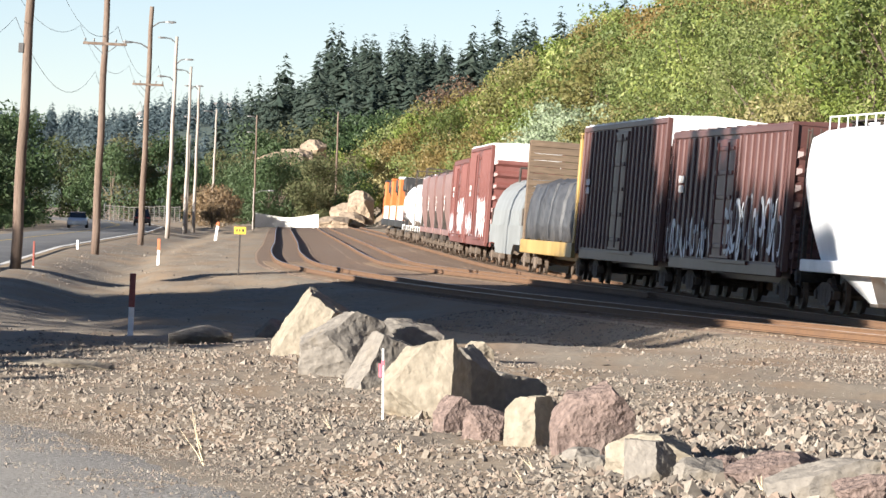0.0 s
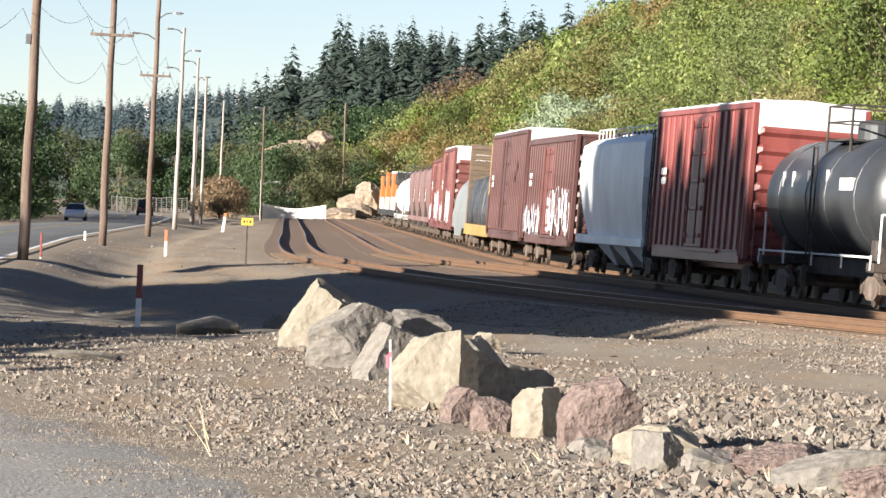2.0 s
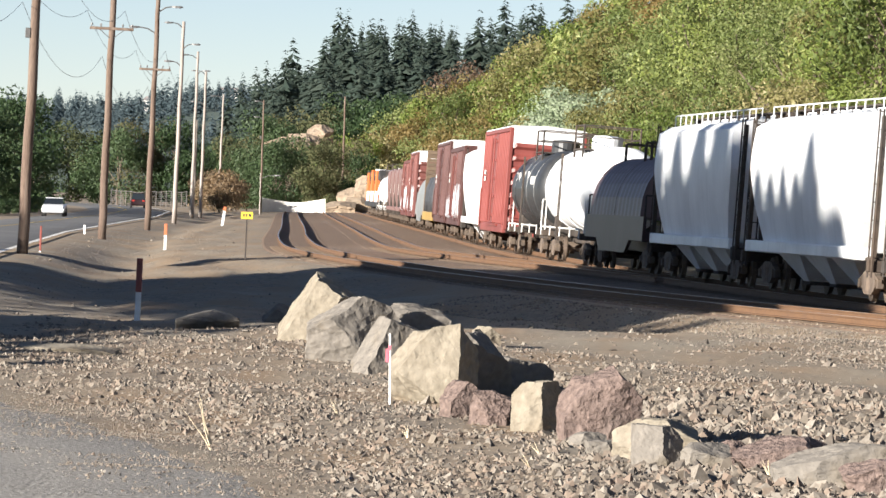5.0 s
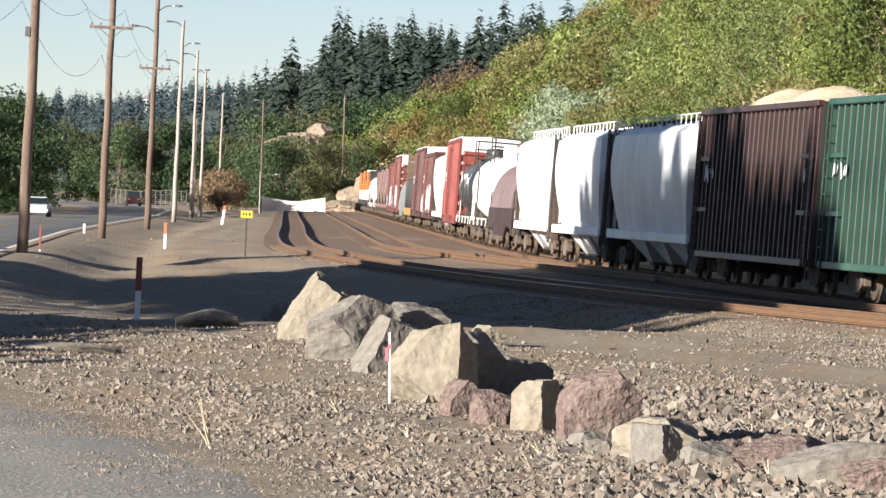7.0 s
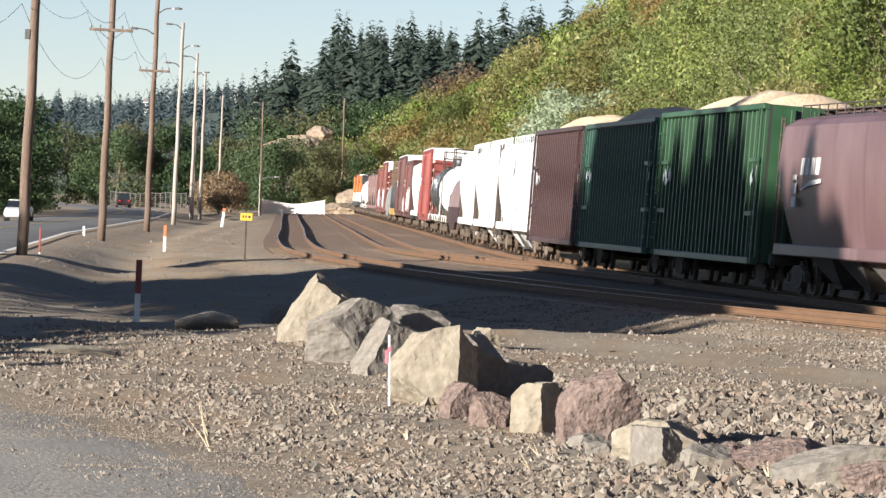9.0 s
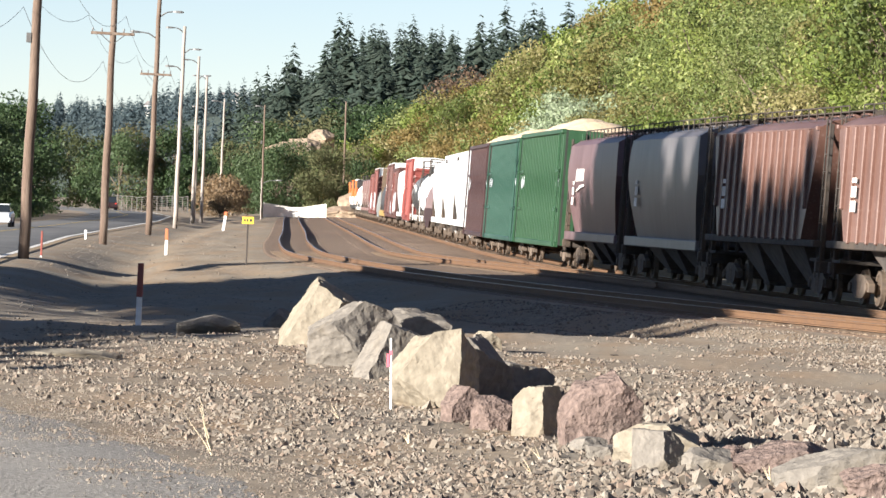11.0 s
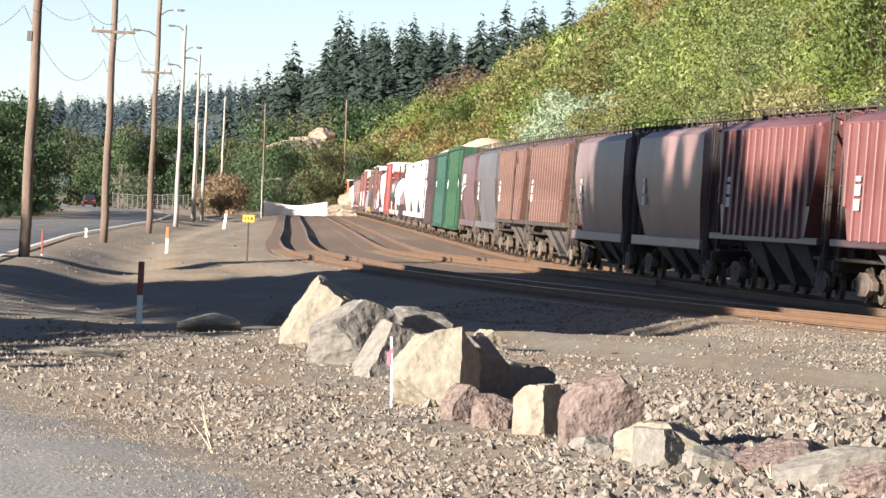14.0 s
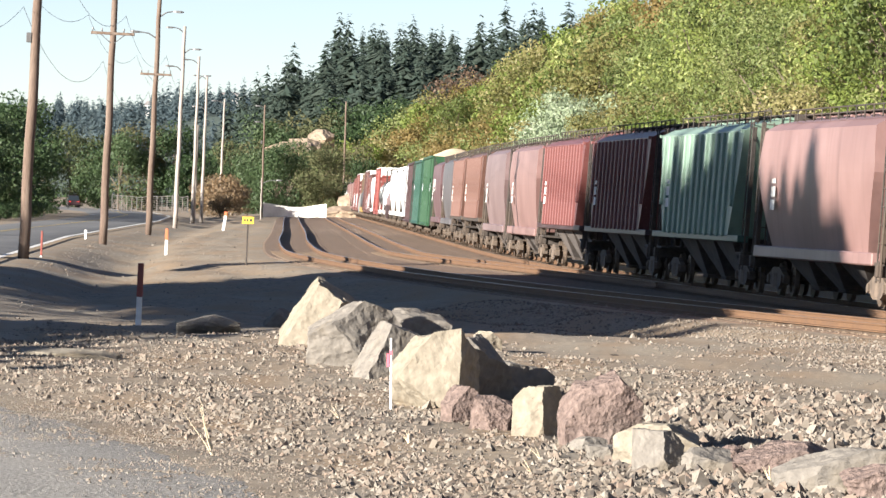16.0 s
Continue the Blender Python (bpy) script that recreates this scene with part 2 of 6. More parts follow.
NEAR_Y = np.array([20, 60, 101, 112.6, 129.7, 146.5, 164, 203.6, 260, 325, 430, 530, 700])
NEAR_X = np.array([31, 19.5, 9.05, 6.37, 3.2, 0.27, -2.3, -6.5, -8.7, -10.6, -14.0, -17.2, -22]) + 0.72
_fy = np.linspace(20, 700, 681)
_fx = np.interp(_fy, NEAR_Y, NEAR_X)
for _ in range(3):
    _fx = np.convolve(np.pad(_fx, 12, mode="reflect", reflect_type="odd"), np.ones(25) / 25, "valid")


def near_x(y):
    return np.interp(y, _fy, _fx)


def main_x(y):
    return np.interp(y, LY, LX)


def mid_x(y):
    """The track between the two, which leaves the main line."""
    k = np.clip((y - 135) / 90, 0, 1)
    k = k * k * (3 - 2 * k)
    return main_x(y) * (1 - 0.5 * k) + near_x(y) * 0.5 * k


def road_edge(y):
    return np.interp(y, [-50, 100, 168, 263, 430, 525, 609, 640, 700, 1200], [-5, -11.5, -15, -19.6, -24.5, -28.7, -35.5, -39, -48, -130])


def smooth01(v):
    v = np.clip(v, 0, 1)
    return v * v * (3 - 2 * v)


def wobble(x, y):
    return 0.05 * np.sin(x * 1.3 + 0.4 * y) + 0.045 * np.sin(0.9 * y - 0.7 * x + 1) + 0.03 * np.sin(2.9 * x + 1.1 * y + 2) + 0.03 * np.sin(2.3 * y + 1.7 * x)


def ground_z(x, y):
    x, y = np.asarray(x, float), np.asarray(y, float)
    dn, dm = x - near_x(y), x - main_x(y)
    bed = -0.24
    z = np.full(np.broadcast(x, y).shape, bed)
    # shoulder of the near track down to the yard
    z = z - 0.34 * smooth01((-dn - 2.2) / 2.5) + wobble(x, y) * np.clip((-dn - 1.8) / 2, 0, 1)
    # ditch beside the road
    re = road_edge(y)
    k = smooth01((y - 110) / 40) * smooth01((238 - y) / 40)
    z = z - 0.3 * k * np.exp(-((x - re - 3.0 - 0.5 * np.sin(y * 0.21)) / 2.9) ** 2)
    z = z + 0.25 * smooth01((y - 150) / 60) * smooth01((-dn - 2.5) / 2) * smooth01((x - re - 4) / 2)
    on = smooth01((re + 4.2 - x) / 4.0)
    z = z * (1 - on) - 0.22 * on
    # right of the main line: a ditch and then the wooded slope
    slope = np.clip(dm - 5.5, 0, None) * np.interp(y, [150, 260, 460], [0.62, 0.67, 0.87])
    z = z + 32 * (1 - np.exp(-slope / 32)) * smooth01((y + 60) / 120 + 0.4)
    # foreground
    fore = smooth01((104 - y) / 12) * smooth01((-dn - 2.4) / 2)
    z = z * (1 - fore) + (np.interp(y, [40, 50, 90], [-0.1, -0.2, -0.2]) + 0.5 * wobble(x, y)) * fore
    return z


def ground_at(x, y):
    return float(ground_z(np.array([x]), np.array([y]))[0])

# ---- ground, lanes and tracks ----
def spaced(stops):
    return np.unique(np.concatenate([np.arange(a, b, st) for a, b, st in stops]))


gx = spaced([(-2500, -300, 100), (-300, -60, 12), (-60, -22, 2.0), (-22, 24, 0.45), (24, 80, 2.5), (80, 300, 12), (300, 2600, 100)])
gy = spaced([(-2500, -200, 100), (-200, 30, 10), (30, 135, 0.65), (135, 260, 1.2), (260, 700, 6), (700, 1400, 25), (1400, 4900, 100)])
ground = new("ground", grid_mesh("ground", gx, gy, ground_z, EARTH))
tagged(ground, "dry tan earth with silt and rust stains", "ground", kind="structure")


def strip(name, left, right, y0, y1, step, lift, material, label, category):
    """A ribbon on the ground between two lines x(y), with its edges turned down."""
    ys = np.arange(y0, y1 + step, step)
    n = 9
    k = np.linspace(0, 1, n)[None, :]
    L, R = np.asarray(left(ys))[:, None], np.asarray(right(ys))[:, None]
    X = L * (1 - k) + R * k
    Y = np.repeat(ys[:, None], n, 1)
    Z = lift(X, Y, k) + 0 * X
    sh = Shape()
    sh.loft([[(X[i, j], Y[i, j], Z[i, j]) for j in range(n)] for i in range(len(ys))], closed=False)
    ob = new(name, sh.mesh(name, material, True))
    return tagged(ob, label, category, kind="structure")


road = strip("road", lambda y: road_edge(y) - 9.6, road_edge, -60, 1100, 6, lambda X, Y, k: -0.13 + 0.06 * np.sin(math.pi * k) - 0.25 * (np.abs(k - 0.5) > 0.49), ASPHALT,
             "worn grey asphalt road with painted lines", "road")
edge_line = strip("road_line", lambda y: road_edge(y) - 0.55, lambda y: road_edge(y) - 0.3, -60, 900, 6, lambda X, Y, k: -0.105 + 0 * X, LINE_WHITE, "white painted edge line on asphalt", "road marking")
mid_line = strip("road_line", lambda y: road_edge(y) - 5.0, lambda y: road_edge(y) - 4.86, -60, 900, 6, lambda X, Y, k: -0.058 + 0 * X, LINE_YELLOW, "yellow painted centre line on asphalt", "road marking")


def lane_right(y):
    return np.interp(y, [20, 38.6, 45, 52, 60, 66], [1.0, -0.6, -1.5, -3.0, -5.0, -7.5])


gravel_lane = strip("gravel_lane", lambda y: lane_right(y) - 9, lane_right, 20, 66, 0.7, lambda X, Y, k: ground_z(X, Y) + 0.03 + 0.04 * np.sin(3.14 * k) - 0.12 * (k > 0.97) - 0.12 * (k < 0.03), LANE, "packed grey gravel lane", "lane")

track_bed = strip("track_bed", lambda y: near_x(y) - 2.4, lambda y: np.maximum(main_x(y), near_x(y) + 1) + 3.4, 62, 640, 1.0, lambda X, Y, k: ground_z(X, Y) + 0.02 + 0.012 * np.sin(X * 2.1 + Y * 0.3) - 0.1 * (np.abs(k - 0.5) > 0.49), BALLAST, "rust-brown cinder bed between the tracks", "track bed")

RAIL_PROFILE = [(-0.07, -0.17), (0.07, -0.17), (0.065, -0.15), (0.012, -0.135), (0.012, -0.045), (0.036, -0.035), (0.036, 0.0), (-0.036, 0.0), (-0.036, -0.035), (-0.012, -0.045), (-0.012, -0.135), (-0.065, -0.15)]


def track(name, centre, y0, y1, label, lean=0.0):
    """A track: ballast bed, two rails with worn heads, and its ties as parts."""
    top = new(name)
    tagged(top, label, "railway track", kind="structure")
    ys = np.concatenate([np.arange(y0, 260, 2.0), np.arange(260, y1, 8.0)])
    ys = ys[ys <= y1]
    xs = centre(ys)
    dx = np.gradient(xs, ys)
    nrm = np.stack([np.ones_like(dx), -dx], 1) / np.sqrt(1 + dx * dx)[:, None]
    bed = Shape()
    prof = [(-2.9, -0.62), (-2.2, -0.42), (-1.5, -0.21), (0, -0.195), (1.5, -0.21), (2.2, -0.42), (2.9, -0.62)]
    bed.loft([[(x + n[0] * u, y + n[1] * u, w) for u, w in prof] for x, y, n in zip(xs, ys, nrm)], closed=False)
    part("ballast_bed", bed, BALLAST, top, "rust-stained crushed stone ballast")
    for side in (-0.753, 0.753):
        r = Shape()
        r.loft([[(x + n[0] * (side + u), y + n[1] * (side + u), w) for u, w in RAIL_PROFILE] for x, y, n in zip(xs, ys, nrm)])
        rail = part("rail", r, RAIL, top, "rust-brown steel rail")
        h = Shape()
        h.loft([[(x + n[0] * (side + u), y + n[1] * (side + u), w) for u, w in ((-0.03, 0.0), (0.03, 0.0), (0.03, 0.003), (-0.03, 0.003))] for x, y, n in zip(xs, ys, nrm)])
        part("rail_head", h, RAIL_TOP, rail, "polished running surface")
    return top


TRACKS = [(track("railway_track", near_x, 60, 600, "curved siding track with rusty rails on ballast"), near_x, 80, 225),
          (track("railway_track", mid_x, 150, 600, "empty rusty track leaving the main line"), mid_x, 152, 230)]
TRACKS.append((track("railway_track", main_x, 60, 820, "curved main line track under the freight train"), main_x, 100, 200))

tie_mesh = Shape().box(-1.3, 1.3, -0.115, 0.115, -0.33, -0.188, 0.012).mesh("tie", TIE)
for top, centre, a, b in TRACKS:
    y = a
    while y < b:
        m = math.atan2(float(centre(y + 0.5) - centre(y - 0.5)), 1.0)
        t = new("tie", tie_mesh)
        t.parent = top
        t.matrix_basis = pose(float(centre(y)), y, random.uniform(-0.01, 0.008), 0, 0, -math.degrees(m) + random.uniform(-1, 1))
        y += 0.53 * math.cos(m)

# ---- the train ----
V, S7 = 23.45, 0.0
LEAN = 3.2


def heading_pose(s):
    x, y, h = main_at(s)
    return pose(float(x), float(y), 0.0, 0, LEAN * float(smooth01((560 - s) / 60)), math.degrees(float(h)))


CARS = []


def rolling(name, front, length, label, category="freight car"):
    """A car whose front end stands at that place on the line at 7 s; its own y points forwards."""
    e = new(name)
    tagged(e, label, category, group="cars of the freight train")
    CARS.append((e, front - length / 2))
    return e


wheel_mesh = Shape()
wheel_mesh.loft([[(x, r * math.cos(a), r * math.sin(a)) for a in (2 * math.pi * i / 20 for i in range(20))] for x, r in ((-0.07, 0.40), (-0.065, 0.455), (-0.03, 0.465), (-0.03, 0.425), (0.06, 0.42), (0.065, 0.34), (0.02, 0.3), (0.02, 0.14), (0.09, 0.13), (0.09, 0.07))])
WHEEL = wheel_mesh.mesh("wheel", WHEEL_STEEL)
frame_shape = Shape()
for sx in (-1.02, 1.02):
    frame_shape.loft([[(sx - 0.07, y, z0), (sx + 0.07, y, z0), (sx + 0.07, y, z1), (sx - 0.07, y, z1)] for y, z0, z1 in ((-1.12, 0.36, 0.56), (-0.75, 0.34, 0.66), (-0.42, 0.2, 0.76), (0.42, 0.2, 0.76), (0.75, 0.34, 0.66), (1.12, 0.36, 0.56))])
    for k in (-0.16, 0.0, 0.16):
        frame_shape.tube((sx * 1.03, k, 0.26), (sx * 1.03, k, 0.6), 0.06, n=8)
    for k in (-0.89, 0.89):
        frame_shape.tube((sx - 0.12, k, 0.45), (sx + 0.13, k, 0.45), 0.12, n=10)
frame_shape.box(-1.05, 1.05, -0.2, 0.2, 0.45, 0.72, 0.03)
frame_shape.tube((-0.8, -0.89, 0.45), (0.8, -0.89, 0.45), 0.07)
frame_shape.tube((-0.8, 0.89, 0.45), (0.8, 0.89, 0.45), 0.07)
FRAME = frame_shape.mesh("truck", TRUCK_STEEL)


def trucks(car, places):
    for y in places:
        t = part("truck", FRAME, None, car, "rusty cast steel bogie", at=pose(0, y, 0))
        for sx in (-0.755, 0.755):
            for k in (-0.89, 0.89):
                part("wheel", WHEEL, None, t, at=pose(sx, k, 0.455, 0, 0, 180 if sx < 0 else 0))


def couplers(car, half, z=0.85):
    for k in (-1, 1):
        part("coupler", Shape().box(-0.12, 0.12, min(k * half, k * (half + 0.75)), max(k * half, k * (half + 0.75)), z - 0.14, z + 0.14, 0.03).box(-0.2, 0.14, k * (half + 0.72) - 0.14, k * (half + 0.72) + 0.14, z - 0.2, z + 0.2, 0.05), STEEL_DARK, car)


def ladder(car, x, y, z0, z1, wide, material, across=False, name="ladder"):
    """Rungs on two stiles, along the car or (across) on its end."""
    sh = Shape()
    u = (lambda a, z: (x + a, y, z)) if across else (lambda a, z: (x, y + a, z))
    for a in (-wide / 2, wide / 2):
        sh.tube(u(a, z0), u(a, z1), 0.022, n=6)
    n = int((z1 - z0) / 0.42)
    for i in range(n + 1):
        z = z0 + 0.06 + i * (z1 - z0 - 0.12) / n
        sh.tube(u(-wide / 2, z), u(wide / 2, z), 0.016, n=6)
    return part(name, sh, material, car)


def running_board(car, half, z, material, wide=0.62):
    sh = Shape()
    for k in range(5):
        x = -wide / 2 + k * wide / 4
        sh.box(x - 0.05, x + 0.05, -half, half, z, z + 0.035)
    n = int(half * 2 / 1.5)
    for i in range(n + 1):
        y = -half + i * 2 * half / n
        sh.box(-wide / 2, wide / 2, y - 0.03, y + 0.03, z - 0.2, z)
    return part("running_board", sh, material, car, "grated steel roof walkway")


def roof_rail(car, half, z, x, material, rise=0.32):
    """A low rail with posts along the roof's edge."""
    sh = Shape()
    sh.tube((x, -half, z + rise), (x, half, z + rise), 0.02, n=6)
    n = int(half * 2 / 1.05)
    for i in range(n + 1):
        y = -half + i * 2 * half / n
        sh.tube((x, y, z), (x, y, z + rise), 0.018, n=6)
    return part("roof_rail", sh, material, car)


GRAFFITI = [paint("spray_white", (0.75, 0.75, 0.76), amount=0.25, streak=0.3), paint("spray_silver", (0.5, 0.52, 0.55), amount=0.3, streak=0.3)]


def graffiti(car, x, y0, y1, z0, z1, seed, material):
    """Sprayed strokes, unreadable, a hair proud of the side: overlapping bent bands of uneven width."""
    rnd = random.Random(seed)
    y = y0
    while y < y1:
        size = rnd.uniform(0.35, 0.95) * (z1 - z0) / 2
        zc = z0 + size + rnd.random() * (z1 - z0 - 2 * size)
        start, sweep = rnd.uniform(0, 6.28), rnd.uniform(1.4, 4.6)
        wide, squash, lean = rnd.uniform(0.05, 0.16), rnd.uniform(0.25, 0.6), rnd.uniform(-0.3, 0.3)
        d = rnd.uniform(0.004, 0.012)
        rings = []
        for i in range(9):
            a = start + sweep * i / 8
            ww = wide * (0.35 + 0.65 * math.sin(3.14 * (i + 0.5) / 9)) * rnd.uniform(0.8, 1.15)
            p, o = size - ww, size + ww
            rings.append([(x - e, y + squash * k * math.cos(a) + lean * k * math.sin(a), zc + 0.9 * k * math.sin(a)) for k, e in ((p, d), (p, 0.0), (o, 0.0), (o, d))])
        part("sprayed_stroke", Shape().loft(rings), material if rnd.random() < 0.7 else GRAFFITI[1], car)
        y += rnd.uniform(0.1, 0.4)


def bars(car, x, y, z, rows, material, name="stencil"):
    """Rows of small stencilled marks as plain bars: (width, height) from the top down."""
    sh = Shape()
    for w, h in rows:
        sh.box(x - 0.008, x + 0.002, y - w / 2, y + w / 2, z - h, z)
        z -= h + 0.08
    return part(name, sh, material, car, "white stencilled marks")


STENCIL = surface("stencil_white", (0.75, 0.74, 0.7), (0.65, 0.63, 0.6), 8.0, 1.0, (0.5, 0.45, 0.4), 0.7, 0, 0.05, 0.003)
ROOF_GALV = paint("galvanised_roof", (0.62, 0.63, 0.63), amount=0.25, rough=0.45)


def boxcar(front, length, top, body_mat, door_mat, roof_mat, label, end_top=None, ribs=16, seed=0, sprayed=True):
    """A boxcar with ribbed sides, a sliding door, corrugated ends and a shallow roof."""
    c = rolling("boxcar", front, length, label)
    h = length / 2 - 0.75
    z0, w = 1.02, 1.5
    part("body", Shape().box(-w, w, -h, h, z0, top - 0.12, 0.02), body_mat, c)
    part("side_sill", Shape().box(-w - 0.05, -w + 0.1, -h * 0.92, h * 0.92, 0.78, 1.1, 0.02).box(w - 0.1, w + 0.05, -h * 0.92, h * 0.92, 0.78, 1.1, 0.02).box(-0.35, 0.35, -h, h, 0.6, 1.02, 0.03), body_mat, c)
    dy0, dy1 = -1.6, 1.5
    rib = Shape().box(-0.075, 0.075, -0.075, 0.075, z0 + 0.12, top - 0.3, 0.03).mesh("rib", body_mat)
    for sx in (-1, 1):
        for i in range(ribs + 1):
            y = -h + 0.12 + i * (2 * h - 0.24) / ribs
            if not dy0 - 0.1 < y < dy1 + 0.1:
                part("rib", rib, None, c, at=pose(sx * w, y, 0))
        part("top_chord", Shape().box(min(sx * w, sx * (w + 0.06)), max(sx * w, sx * (w + 0.06)), -h, h, top - 0.28, top - 0.12, 0.015), body_mat, c)
    for sx in (-1, 1):
        a, b = sorted((sx * (w + 0.01), sx * (w + 0.1)))
        door = part("door", Shape().box(a, b, dy0, dy1, z0 + 0.12, top - 0.4, 0.02), door_mat, c, "sliding door")
        a2, b2 = sorted((sx * (w + 0.1), sx * (w + 0.15)))
        for k in range(5):
            z = z0 + 0.45 + k * (top - z0 - 1.1) / 4
            part("door_rib", Shape().box(a2, b2, dy0 + 0.15, dy1 - 0.15, z - 0.06, z + 0.06, 0.015), door_mat, door)
        for y in (dy0 + 0.7, dy1 - 0.7):
            part("lock_rod", Shape().tube((sx * (w + 0.18), y, z0 + 0.2), (sx * (w + 0.18), y, top - 0.5), 0.03, n=6), door_mat, door)
        part("door_track", Shape().box(*sorted((sx * w, sx * (w + 0.13))), dy0 - 3.0, dy1 + 0.2, z0 + 0.0, z0 + 0.1, 0.01), body_mat, c)
    for k in (-1, 1):
        n = 7
        for i in range(n):
            e = Shape()
            z = z0 + 0.35 + i * (top - z0 - 1.2) / (n - 1)
            y = k * h
            ring = [[(x, y, z - 0.16), (x, y + k * 0.11 * s, z - 0.05), (x, y + k * 0.11 * s, z + 0.05), (x, y, z + 0.16)] for x, s in ((-w + 0.05, 0.0), (-w + 0.25, 1), (w - 0.25, 1), (w - 0.05, 0.0))]
            e.loft(ring, closed=False)
            part("end_rib", e, body_mat, c)
        if end_top:
            part("end_panel", Shape().box(-w + 0.01, w - 0.01, *sorted((k * h, k * (h + 0.05))), top - 0.95, top - 0.1, 0.01), end_top, c, "white upper end panel")
        for sx in (-1, 1):
            part("corner_post", Shape().box(*sorted((sx * (w - 0.1), sx * (w + 0.07))), *sorted((k * (h - 0.09), k * (h + 0.06))), z0 - 0.1, top - 0.12, 0.02), body_mat, c)
        ladder(c, -w - 0.09, k * (h - 0.35), 1.0, 2.6 if top > 5 else top - 0.3, 0.45, body_mat)
        ladder(c, -1.1, k * (h + 0.15), 0.9, 2.4, 0.45, body_mat, across=True)
    r = Shape()
    r.loft([[(-w - 0.04, y, top - 0.14), (-w - 0.04, y, top - 0.08), (0, y, top), (w + 0.04, y, top - 0.08), (w + 0.04, y, top - 0.14)] for y in (-h - 0.04, h + 0.04)])
    for i in range(12):
        y = -h + (i + 0.5) * 2 * h / 12
        r.loft([[(x, y - 0.05, z), (x, y + 0.05, z), (x, y + 0.05, z + 0.05), (x, y - 0.05, z + 0.05)] for x, z in ((-w, top - 0.09), (0, top - 0.01), (w, top - 0.09))])
    part("roof", r, roof_mat, c, "ridged metal roof")
    trucks(c, (-h + 2.0, h - 2.0))
    couplers(c, h)
    if sprayed:
        graffiti(c, -w - 0.1, -h + 0.5, -0.8, 1.1, 2.9, seed, GRAFFITI[0])
        graffiti(c, -w - 0.1, 1.9, h - 0.4, 1.1, 2.2, seed + 1, GRAFFITI[1])
    bars(c, -w - 0.078, h - 2.2, 3.4, ((1.0, 0.2), (0.9, 0.2)), STENCIL)
    return c


# dark tone for the bays: the shade under the car put into colour
BAY_SHADE = surface("bay_shade", (0.07, 0.06, 0.055), (0.12, 0.105, 0.095), 4.0, 0.8, (0.15, 0.12, 0.1), 0.75, 0.1, 0.2, 0.01)


